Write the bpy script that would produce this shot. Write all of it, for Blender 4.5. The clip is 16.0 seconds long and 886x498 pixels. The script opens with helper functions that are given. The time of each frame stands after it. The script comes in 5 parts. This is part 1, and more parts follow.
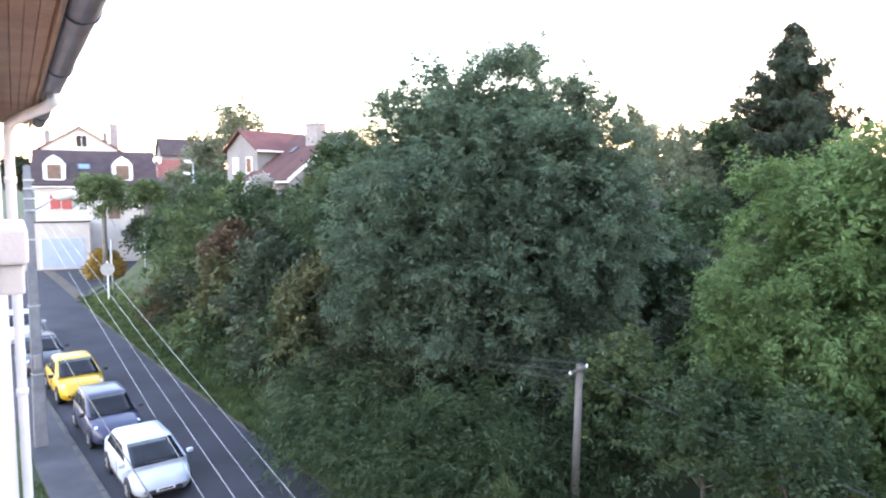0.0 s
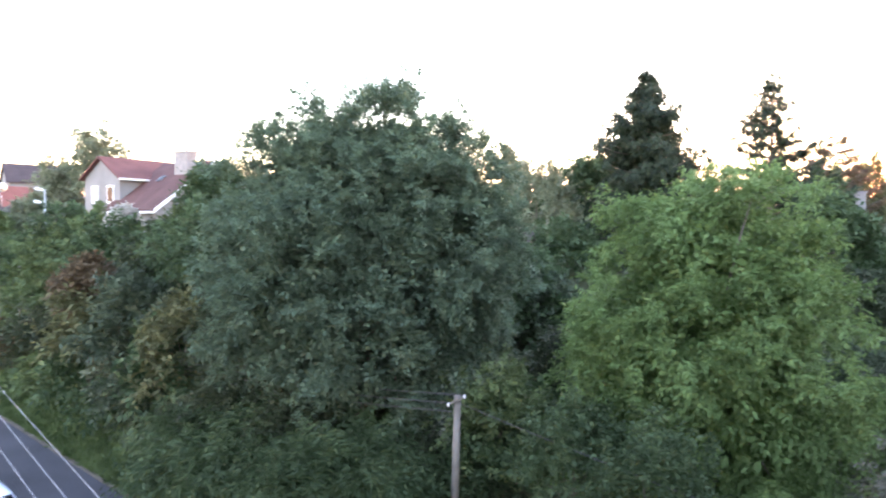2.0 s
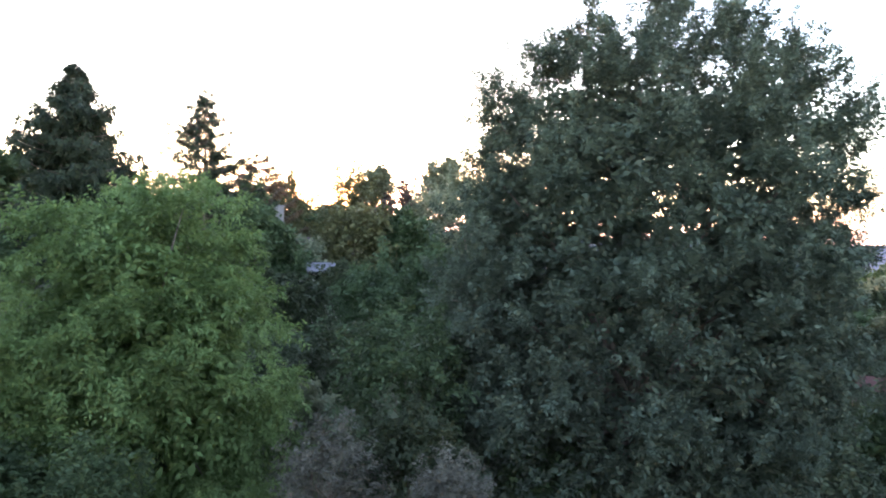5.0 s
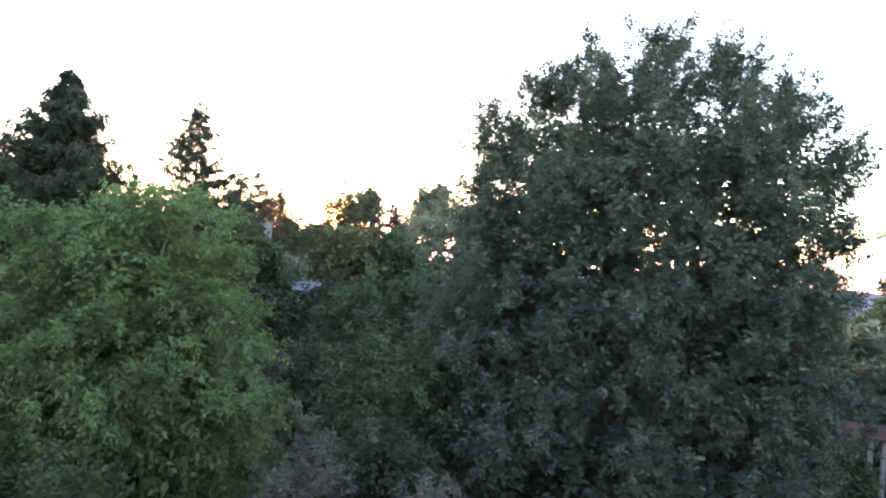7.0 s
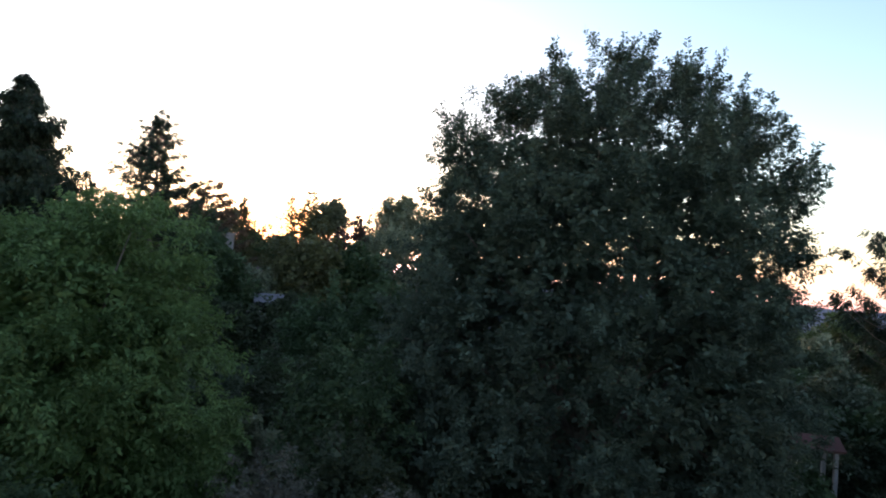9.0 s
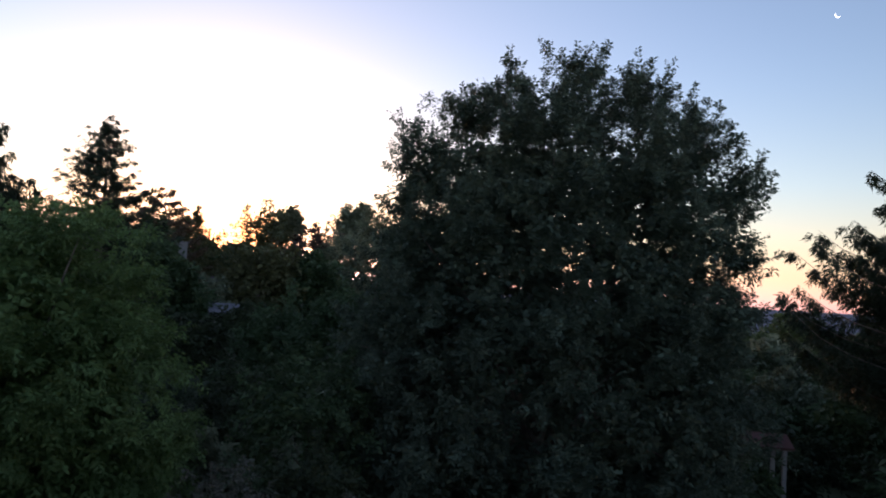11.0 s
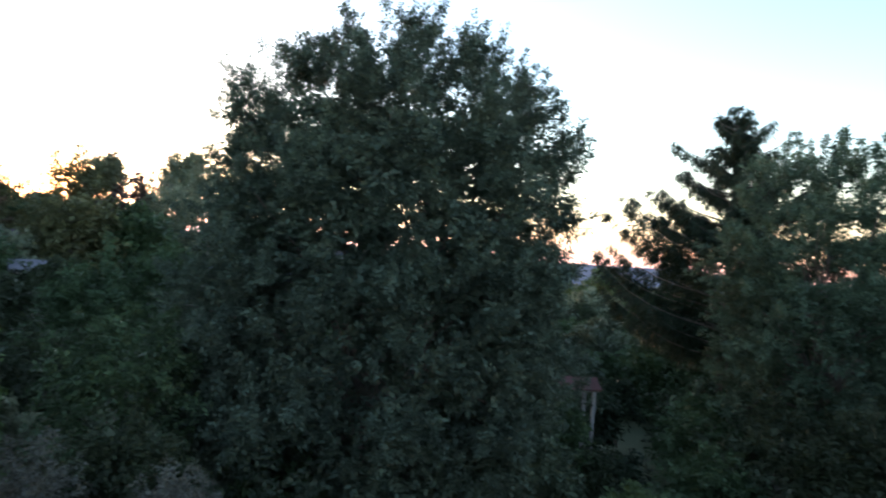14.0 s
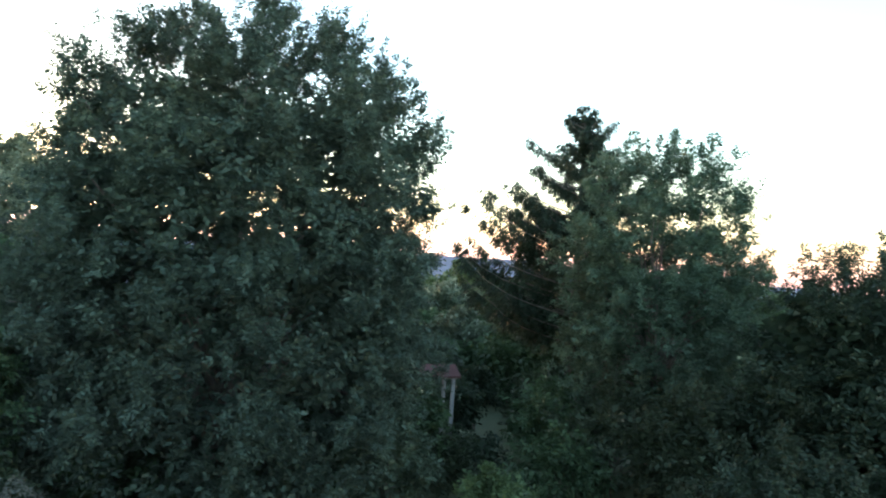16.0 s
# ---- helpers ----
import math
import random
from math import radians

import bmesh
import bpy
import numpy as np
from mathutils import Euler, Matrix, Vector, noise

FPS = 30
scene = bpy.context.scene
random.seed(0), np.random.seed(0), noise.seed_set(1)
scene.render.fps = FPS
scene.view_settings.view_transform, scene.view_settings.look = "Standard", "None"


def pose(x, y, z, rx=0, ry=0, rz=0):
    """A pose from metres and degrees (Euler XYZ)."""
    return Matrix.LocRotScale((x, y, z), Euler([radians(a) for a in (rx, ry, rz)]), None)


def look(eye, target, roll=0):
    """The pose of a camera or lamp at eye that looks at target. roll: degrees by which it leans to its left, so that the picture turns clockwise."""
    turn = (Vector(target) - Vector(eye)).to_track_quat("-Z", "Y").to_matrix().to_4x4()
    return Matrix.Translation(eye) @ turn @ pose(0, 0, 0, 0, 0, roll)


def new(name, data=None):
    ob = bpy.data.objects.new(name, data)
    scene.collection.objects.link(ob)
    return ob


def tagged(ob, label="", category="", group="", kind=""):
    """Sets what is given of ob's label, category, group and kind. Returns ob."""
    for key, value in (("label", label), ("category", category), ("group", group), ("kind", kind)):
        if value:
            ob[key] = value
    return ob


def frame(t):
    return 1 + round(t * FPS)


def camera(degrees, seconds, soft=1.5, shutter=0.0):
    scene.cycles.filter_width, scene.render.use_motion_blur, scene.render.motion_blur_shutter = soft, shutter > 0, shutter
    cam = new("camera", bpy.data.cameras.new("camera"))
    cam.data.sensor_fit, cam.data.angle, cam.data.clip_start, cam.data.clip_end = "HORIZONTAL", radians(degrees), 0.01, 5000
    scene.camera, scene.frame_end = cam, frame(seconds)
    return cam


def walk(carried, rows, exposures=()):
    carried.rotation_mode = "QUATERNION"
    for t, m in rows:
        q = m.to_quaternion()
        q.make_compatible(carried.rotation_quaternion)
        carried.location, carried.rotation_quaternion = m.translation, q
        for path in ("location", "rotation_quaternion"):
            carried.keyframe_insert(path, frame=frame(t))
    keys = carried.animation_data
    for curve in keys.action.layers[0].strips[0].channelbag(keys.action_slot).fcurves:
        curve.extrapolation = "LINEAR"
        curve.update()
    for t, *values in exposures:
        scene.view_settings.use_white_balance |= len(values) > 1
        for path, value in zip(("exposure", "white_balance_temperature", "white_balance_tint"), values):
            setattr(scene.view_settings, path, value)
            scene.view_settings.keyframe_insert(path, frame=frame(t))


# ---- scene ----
cam = camera(68.00, 16.0, 2.0, 0.5)
PATH = [
    (0.0, pose(0.000, 0.000, 8.000, 84.83, -0.14, 0.30)),
    (0.5, pose(-0.001, 0.003, 8.007, 85.03, -0.20, -1.47)),
    (1.0, pose(-0.002, -0.010, 8.025, 85.42, 0.08, -3.23)),
    (1.5, pose(0.018, -0.020, 8.050, 86.44, 0.05, -5.53)),
    (2.0, pose(0.037, -0.033, 8.054, 87.60, -0.48, -10.15)),
    (2.5, pose(0.068, -0.072, 8.069, 88.16, -0.67, -14.73)),
    (3.0, pose(0.125, -0.125, 8.088, 88.30, 0.37, -24.58)),
    (3.5, pose(0.169, -0.173, 8.105, 88.39, 0.14, -32.94)),
    (4.0, pose(0.217, -0.223, 8.099, 88.69, -0.54, -45.31)),
    (4.5, pose(0.250, -0.214, 8.109, 88.88, -1.04, -56.00)),
    (4.7, pose(0.207, -0.138, 8.107, 88.87, -1.14, -56.16)),
    (6.8, pose(0.159, 0.050, 8.061, 91.03, -3.92, -58.06)),
    (7.0, pose(0.152, 0.053, 8.054, 91.34, -4.18, -57.62)),
    (7.5, pose(0.157, 0.063, 8.050, 91.82, -4.63, -57.81)),
    (8.0, pose(0.165, 0.060, 8.041, 92.19, -4.65, -59.02)),
    (8.5, pose(0.175, 0.086, 8.049, 92.38, -4.61, -59.82)),
    (9.0, pose(0.164, 0.072, 8.047, 92.69, -4.58, -60.72)),
    (11.5, pose(0.194, 0.041, 8.063, 93.19, -3.60, -65.54)),
    (12.0, pose(0.226, 0.016, 8.046, 92.50, -3.57, -67.14)),
    (12.5, pose(0.226, -0.021, 8.032, 91.96, -3.82, -68.84)),
    (13.0, pose(0.243, -0.050, 8.050, 91.46, -4.06, -70.90)),
    (13.5, pose(0.262, -0.083, 8.088, 91.06, -4.15, -73.40)),
    (14.0, pose(0.277, -0.125, 8.094, 90.60, -4.00, -77.95)),
    (14.5, pose(0.296, -0.131, 8.082, 90.37, -3.69, -82.77)),
    (15.0, pose(0.322, -0.149, 8.071, 90.24, -3.60, -85.45)),
    (15.5, pose(0.341, -0.177, 8.051, 90.52, -3.88, -87.77)),
    (16.0, pose(0.348, -0.203, 8.035, 90.72, -3.77, -89.85)),
]
EXPO = [(0, 4.65, 6750, 29), (2.0, 4.7, 6750, 29), (3.5, 4.05, 6600, 27), (4.0, 3.85, 6550, 26), (4.7, 3.98, 6500, 25), (7.0, 3.95, 6400, 24), (8.0, 3.1, 6200, 20), (9.0, 2.15, 6050, 18),
        (10.2, 1.55, 6000, 21), (11.5, 1.25, 6050, 27), (12.5, 1.6, 6000, 25), (13.5, 2.4, 6000, 18), (14.5, 2.95, 6000, 10), (15.5, 3.3, 6050, 5), (16.0, 3.4, 6050, 5)]
walk(cam, PATH, EXPO)

# ---- sky and sun ----
SUN_AZ, SUN_EL = 46.5, 3.2
world = bpy.data.worlds.new("dusk_sky")
scene.world = world
world.use_nodes = True
wn = world.node_tree.nodes
sky = wn.new("ShaderNodeTexSky")
sky.sky_type = "NISHITA"
sky.sun_disc = False
sky.sun_elevation, sky.sun_rotation = radians(SUN_EL), radians(SUN_AZ)
sky.altitude, sky.air_density, sky.dust_density, sky.ozone_density = 120, 1.0, 0.5, 1.4
wn["Background"].inputs["Strength"].default_value = 0.15
pale = wn.new("ShaderNodeHueSaturation")
world.node_tree.links.new(sky.outputs["Color"], pale.inputs["Color"])
# a rosy and orange belt low over the horizon
tex, sep, belt = wn.new("ShaderNodeTexCoord"), wn.new("ShaderNodeSeparateXYZ"), wn.new("ShaderNodeMix")
belt.data_type, belt.blend_type = "RGBA", "MULTIPLY"
belt.inputs["Factor"].default_value = 1.0
rose = wn.new("ShaderNodeValToRGB")
rose.color_ramp.elements[0].position, rose.color_ramp.elements[0].color = 0.0, (1.0, 0.7, 0.86, 1)
rose.color_ramp.elements[1].position, rose.color_ramp.elements[1].color = 0.3, (1, 1, 1.06, 1)
for spot, tone in ((0.045, (1.02, 0.78, 0.76, 1)), (0.10, (1.02, 0.9, 0.85, 1)), (0.17, (1.0, 0.98, 1.0, 1))):
    rose.color_ramp.elements.new(spot).color = tone
wl = world.node_tree.links
sat_map = wn.new("ShaderNodeFloatCurve")
for spot in ((0.26, 1.0), (0.4, 1.0), (0.62, 0.88)):
    sat_map.mapping.curves[0].points.new(*spot)
sat_map.mapping.curves[0].points[0].location = (0.0, 0.56)
sat_map.mapping.curves[0].points[-1].location = (1.0, 0.84)
sat_map.mapping.update()
wl.new(sep.outputs["Z"], sat_map.inputs["Value"])
wl.new(sat_map.outputs["Value"], pale.inputs["Saturation"])
wl.new(tex.outputs["Generated"], sep.inputs[0])
wl.new(sep.outputs["Z"], rose.inputs["Fac"])
wl.new(pale.outputs["Color"], belt.inputs["A"])
wl.new(rose.outputs["Color"], belt.inputs["B"])
# the orange glow where the sun goes down
near, glow_map, glow = wn.new("ShaderNodeVectorMath"), wn.new("ShaderNodeMapRange"), wn.new("ShaderNodeMix")
near.operation = "DOT_PRODUCT"
near.inputs[1].default_value = (math.sin(radians(SUN_AZ)) * 0.9994, math.cos(radians(SUN_AZ)) * 0.9994, 0.035)
glow_map.interpolation_type = "SMOOTHSTEP"
glow_map.inputs["From Min"].default_value, glow_map.inputs["From Max"].default_value = 0.9955, 1.0
glow.data_type, glow.blend_type = "RGBA", "MULTIPLY"
glow.inputs["B"].default_value = (1.0, 0.64, 0.4, 1)
wl.new(tex.outputs["Generated"], near.inputs[0])
wl.new(near.outputs["Value"], glow_map.inputs["Value"])
wl.new(glow_map.outputs["Result"], glow.inputs["Factor"])
wl.new(belt.outputs["Result"], glow.inputs["A"])
wl.new(glow.outputs["Result"], wn["Background"].inputs["Color"])
sun_data = bpy.data.lights.new("sun", "SUN")
sun_data.energy, sun_data.angle, sun_data.color = 0.2, radians(1.5), (1.0, 0.55, 0.25)
sun_lamp = new("sun", sun_data)
sa, se = radians(SUN_AZ), radians(1.4)
sun_lamp.matrix_world = look((0, 0, 0), (-math.sin(sa) * math.cos(se), -math.cos(sa) * math.cos(se), -math.sin(se)))


# ---- materials ----
def shader(name, color=(0.5, 0.5, 0.5), rough=0.6, metal=0.0, second=None, scale=3.0, bump=0.0, fine=40.0, island=0.0, spec=0.5, translucent=0.0, detail=0.35):
    """A principled surface: two colours mixed by noise at two scales, with fine relief."""
    m = bpy.data.materials.new(name)
    m.use_nodes = True
    nt, links = m.node_tree.nodes, m.node_tree.links
    b = nt["Principled BSDF"]
    b.inputs["Roughness"].default_value, b.inputs["Metallic"].default_value = rough, metal
    b.inputs["Specular IOR Level"].default_value = spec
    b.inputs["Base Color"].default_value = (*color, 1)
    if second:
        geo = nt.new("ShaderNodeNewGeometry")
        n1, n2 = nt.new("ShaderNodeTexNoise"), nt.new("ShaderNodeTexNoise")
        n1.inputs["Scale"].default_value, n2.inputs["Scale"].default_value = scale, fine
        n1.inputs["Detail"].default_value, n2.inputs["Detail"].default_value = 4, 3
        for n in (n1, n2):
            links.new(geo.outputs["Position"], n.inputs["Vector"])
        ma = nt.new("ShaderNodeMath")
        ma.operation = "MULTIPLY_ADD"
        links.new(n2.outputs["Fac"], ma.inputs[0])
        ma.inputs[1].default_value = detail
        links.new(n1.outputs["Fac"], ma.inputs[2])
        last = ma
        if island:
            mb = nt.new("ShaderNodeMath")
            mb.operation = "MULTIPLY_ADD"
            links.new(geo.outputs["Random Per Island"], mb.inputs[0])
            mb.inputs[1].default_value = island
            links.new(ma.outputs[0], mb.inputs[2])
            last = mb
        ramp = nt.new("ShaderNodeMapRange")
        ramp.inputs["From Min"].default_value = 0.35 + detail * 0.3 + island * 0.25
        ramp.inputs["From Max"].default_value = 0.65 + detail * 0.7 + island * 0.75
        links.new(last.outputs[0], ramp.inputs["Value"])
        mix = nt.new("ShaderNodeMix")
        mix.data_type = "RGBA"
        mix.inputs["A"].default_value, mix.inputs["B"].default_value = (*color, 1), (*second, 1)
        links.new(ramp.outputs["Result"], mix.inputs["Factor"])
        links.new(mix.outputs["Result"], b.inputs["Base Color"])
        if bump:
            bp = nt.new("ShaderNodeBump")
            bp.inputs["Strength"].default_value, bp.inputs["Distance"].default_value = bump, 0.02
            links.new(n2.outputs["Fac"], bp.inputs["Height"])
            links.new(bp.outputs["Normal"], b.inputs["Normal"])
        if translucent:
            tr, ms = nt.new("ShaderNodeBsdfTranslucent"), nt.new("ShaderNodeMixShader")
            ms.inputs[0].default_value = translucent
            links.new(mix.outputs["Result"], tr.inputs["Color"])
            links.new(b.outputs[0], ms.inputs[1])
            links.new(tr.outputs[0], ms.inputs[2])
            links.new(ms.outputs[0], nt["Material Output"].inputs["Surface"])
    return m


def leafy(name, a, b):
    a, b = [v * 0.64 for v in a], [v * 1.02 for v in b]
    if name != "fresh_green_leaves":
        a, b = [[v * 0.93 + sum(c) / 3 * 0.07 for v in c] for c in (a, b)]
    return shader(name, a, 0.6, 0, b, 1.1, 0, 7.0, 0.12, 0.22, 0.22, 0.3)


ASH = leafy("ash_leaves", (0.078, 0.128, 0.076), (0.138, 0.206, 0.126))
ASH_DARK = leafy("grey_green_leaves", (0.074, 0.108, 0.074), (0.128, 0.176, 0.12))
LIME = leafy("fresh_green_leaves", (0.106, 0.184, 0.054), (0.172, 0.266, 0.096))
BUSH = leafy("bush_leaves", (0.05, 0.09, 0.038), (0.09, 0.145, 0.064))
BUSH_LIGHT = leafy("light_bush_leaves", (0.09, 0.14, 0.05), (0.14, 0.2, 0.078))
BUSH_DARK = leafy("dark_bush_leaves", (0.038, 0.056, 0.028), (0.07, 0.092, 0.046))
BUSH_BLUE = leafy("blue_green_leaves", (0.056, 0.085, 0.05), (0.10, 0.138, 0.082))
RUSSET = leafy("russet_leaves", (0.11, 0.084, 0.046), (0.175, 0.12, 0.068))
OLIVE = leafy("yellowing_leaves", (0.11, 0.122, 0.05), (0.17, 0.178, 0.078))
PURPLE = leafy("purple_leaves", (0.085, 0.06, 0.055), (0.13, 0.095, 0.08))
GREY_LEAF = leafy("silver_grey_leaves", (0.105, 0.108, 0.08), (0.185, 0.185, 0.15))
# dark conifer needles; also stands in for shade on right-hand foliage
NEEDLE = leafy("needles_and_shade_dark_leaves", (0.026, 0.045, 0.024), (0.055, 0.08, 0.045))
NEEDLE_LIGHT = leafy("fir_needles", (0.035, 0.06, 0.035), (0.07, 0.10, 0.06))
# leaf colour lightened to imitate haze and sky glare over distant trees
FAR_GREEN = leafy("haze_paled_leaves", (0.17, 0.205, 0.125), (0.26, 0.3, 0.19))
BLOSSOM = leafy("pale_blossom", (0.4, 0.4, 0.36), (0.6, 0.58, 0.54))
GOLD = leafy("golden_flowers", (0.35, 0.2, 0.03), (0.5, 0.33, 0.06))
GREY_GREEN = leafy("willow_leaves", (0.09, 0.12, 0.07), (0.15, 0.19, 0.12))
BARK = shader("bark", (0.09, 0.075, 0.06), 0.9, 0, (0.2, 0.17, 0.14), 4, 0.6, 30)
GRASS = shader("rough_grass", (0.045, 0.065, 0.028), 0.9, 0, (0.09, 0.105, 0.05), 0.6, 0.5, 25)
BLADE = leafy("grass_blades", (0.085, 0.14, 0.04), (0.15, 0.2, 0.07))
ASPHALT = shader("asphalt", (0.029, 0.029, 0.036), 0.85, 0, (0.052, 0.052, 0.062), 0.5, 0.25, 60)
DIRT = shader("dry_dirt", (0.085, 0.07, 0.055), 0.95, 0, (0.15, 0.125, 0.095), 1.5, 0.5, 30)
PAVING = shader("worn_pavement", (0.04, 0.04, 0.046), 0.9, 0, (0.082, 0.08, 0.088), 0.8, 0.3, 50)
KERB = shader("kerb_concrete", (0.05, 0.048, 0.047), 0.9, 0, (0.11, 0.105, 0.1), 1.5, 0.3, 40)
PLASTER = shader("white_render", (0.6, 0.57, 0.55), 0.85, 0, (0.72, 0.69, 0.67), 0.7, 0.1, 60)
CREAM = shader("cream_render", (0.52, 0.48, 0.44), 0.9, 0, (0.62, 0.58, 0.53), 0.7, 0.1, 40)
PLASTER_GREY = shader("aged_render", (0.2, 0.19, 0.19), 0.9, 0, (0.29, 0.275, 0.275), 0.6, 0.15, 30)
# aerial haze over the far woods, painted as a blue base colour
HAZE = shader("haze_blue_hills", (0.065, 0.083, 0.135), 1.0, 0, (0.078, 0.098, 0.155), 0.004, 0, 0.03)


TILE_BROWN = shader("brown_roof_tiles", (0.04, 0.026, 0.028), 0.8, 0, (0.07, 0.046, 0.046), 1.2, 0.5, 18)
TILE_RED = shader("red_roof_tiles", (0.11, 0.036, 0.032), 0.85, 0, (0.16, 0.06, 0.052), 1.0, 0.5, 18)
TILE_OLD = shader("old_brown_red_tiles", (0.072, 0.03, 0.028), 0.9, 0, (0.12, 0.055, 0.05), 1.0, 0.5, 18)
SHUTTER_RED = shader("red_shutter_paint", (0.38, 0.06, 0.05), 0.5, 0, (0.46, 0.10, 0.08), 3, 0, 30)
SHUTTER_BROWN = shader("brown_shutter_wood", (0.14, 0.085, 0.06), 0.6, 0, (0.2, 0.13, 0.09), 3, 0.2, 30)
WHITE_PAINT = shader("white_paint", (0.76, 0.76, 0.76), 0.45, 0, (0.84, 0.84, 0.84), 2, 0, 30)
GARAGE_WHITE = shader("garage_door_paint", (0.36, 0.44, 0.56), 0.5, 0, (0.42, 0.50, 0.62), 2, 0, 30)
CONCRETE = shader("weathered_concrete", (0.17, 0.17, 0.185), 0.9, 0, (0.26, 0.26, 0.27), 3, 0.3, 40)
BRICK_GREY = shader("chimney_render", (0.24, 0.22, 0.22), 0.9, 0, (0.34, 0.31, 0.30), 3, 0.3, 30)
WOOD_POLE = shader("weathered_wood", (0.13, 0.115, 0.10), 0.85, 0, (0.2, 0.18, 0.16), 3, 0.4, 35)
SOFFIT = shader("stained_soffit_boards", (0.20, 0.115, 0.072), 0.6, 0, (0.34, 0.21, 0.13), 3.0, 0.2, 30)
ZINC = shader("grey_zinc", (0.10, 0.10, 0.125), 0.55, 0.3, (0.16, 0.16, 0.19), 3, 0.1, 25)
STEEL = shader("galvanised_steel", (0.42, 0.43, 0.44), 0.45, 0.7, (0.52, 0.53, 0.54), 4, 0, 30)
LAMP_GLASS = shader("frosted_lamp_cover", (0.72, 0.74, 0.76), 0.25, 0, (0.80, 0.81, 0.82), 6, 0, 30)
# pale base colour imitates the sky reflected along the cable
CABLE_PALE = shader("sky_sheen_cable", (0.45, 0.48, 0.52), 0.4, 0, (0.53, 0.55, 0.58), 2, 0, 20)
CABLE_DARK = shader("black_cable", (0.05, 0.05, 0.055), 0.4, 0, (0.06, 0.06, 0.065), 2, 0, 20)
GLASS = shader("dark_window_glass", (0.012, 0.015, 0.018), 0.1, 0, (0.02, 0.023, 0.028), 2, 0, 10, spec=0.2)
SKYLIGHT = shader("blue_skylight_glass", (0.18, 0.30, 0.55), 0.08, 0, (0.24, 0.36, 0.6), 2, 0, 10)
RUBBER = shader("tyre_rubber", (0.02, 0.02, 0.02), 0.85, 0, (0.035, 0.035, 0.035), 8, 0.2, 60)
RIM = shader("alloy_rim", (0.45, 0.46, 0.48), 0.35, 0.8, (0.55, 0.56, 0.57), 8, 0, 60)
BLACK_PLASTIC = shader("black_plastic", (0.025, 0.025, 0.028), 0.6, 0, (0.04, 0.04, 0.045), 8, 0, 60)
HEADLIGHT = shader("clear_headlight", (0.62, 0.65, 0.68), 0.12, 0.2, (0.72, 0.74, 0.76), 8, 0, 60)


def car_paint(name, a, b):
    m = shader(name, a, 0.32, 0.0, b, 1.5, 0, 60)
    m.node_tree.nodes["Principled BSDF"].inputs["Coat Weight"].default_value = 0.35
    return m


PAINT_WHITE = car_paint("white_car_paint", (0.52, 0.57, 0.65), (0.57, 0.62, 0.70))
PAINT_BLUE = car_paint("slate_blue_car_paint", (0.042, 0.05, 0.1), (0.058, 0.066, 0.12))
PAINT_YELLOW = car_paint("yellow_car_paint", (0.62, 0.38, 0.02), (0.68, 0.43, 0.03))
PAINT_DARK = car_paint("dark_blue_car_paint", (0.012, 0.016, 0.03), (0.018, 0.022, 0.038))


# ---- building helpers ----
def mesh_ob(name, verts, faces, mat, parent=None, label="", smooth=False):
    me = bpy.data.meshes.new(name)
    me.from_pydata([tuple(v) for v in verts], [], [tuple(f) for f in faces])
    me.materials.append(mat)
    if smooth:
        me.polygons.foreach_set("use_smooth", [True] * len(me.polygons))
    ob = new(name, me)
    if parent is not None:
        ob.parent = parent
    if label:
        tagged(ob, label)
    return ob


def part(name, bm, mat, parent=None, label="", smooth=False):
    me = bpy.data.meshes.new(name)
    if smooth:
        for f in bm.faces:
            f.smooth = True
    bm.to_mesh(me)
    bm.free()
    me.materials.append(mat)
    ob = new(name, me)
    if parent is not None:
        ob.parent = parent
    if label:
        tagged(ob, label)
    return ob


def box(bm, x0, x1, y0, y1, z0, z1, bevel=0.0):
    r = bmesh.ops.create_cube(bm, size=1)
    for v in r["verts"]:
        v.co = ((x0 + x1) / 2 + v.co.x * (x1 - x0), (y0 + y1) / 2 + v.co.y * (y1 - y0), (z0 + z1) / 2 + v.co.z * (z1 - z0))
    if bevel:
        es = list({e for v in r["verts"] for e in v.link_edges})
        bmesh.ops.bevel(bm, geom=es, offset=bevel, segments=2, affect="EDGES", profile=0.5)
    return bm


def boxed(*a, **k):
    return box(bmesh.new(), *a, **k)


def tube(path, radii, sides=8):
    """Vertices and faces of a tapered tube along a path."""
    pts = [Vector(p) for p in path]
    verts, faces = [], []
    for i, p in enumerate(pts):
        d = (pts[min(i + 1, len(pts) - 1)] - pts[max(i - 1, 0)]).normalized()
        a = d.cross(Vector((0, 0, 1)) if abs(d.z) < 0.9 else Vector((1, 0, 0))).normalized()
        b = d.cross(a)
        for k in range(sides):
            t = 2 * math.pi * k / sides
            verts.append(p + (a * math.cos(t) + b * math.sin(t)) * radii[i])
    for i in range(len(pts) - 1):
        for k in range(sides):
            faces.append((i * sides + k, i * sides + (k + 1) % sides, (i + 1) * sides + (k + 1) % sides, (i + 1) * sides + k))
    faces.append(tuple(range(sides))[::-1])
    faces.append(tuple((len(pts) - 1) * sides + k for k in range(sides)))
    return verts, faces


def tube_ob(name, path, radii, mat, parent=None, label="", sides=8):
    v, f = tube(path, radii, sides)
    return mesh_ob(name, v, f, mat, parent, label, True)


def thing(name, m, label, category, group=""):
    ob = new(name)
    ob.matrix_world = m
    ob.empty_display_size = 0.2
    return tagged(ob, label, category, group)


def unit(v):
    return v / np.maximum(np.linalg.norm(v, axis=-1, keepdims=True), 1e-9)


def sst(a, b, x):
    t = min(1.0, max(0.0, (x - a) / (b - a)))
    return t * t * (3 - 2 * t)


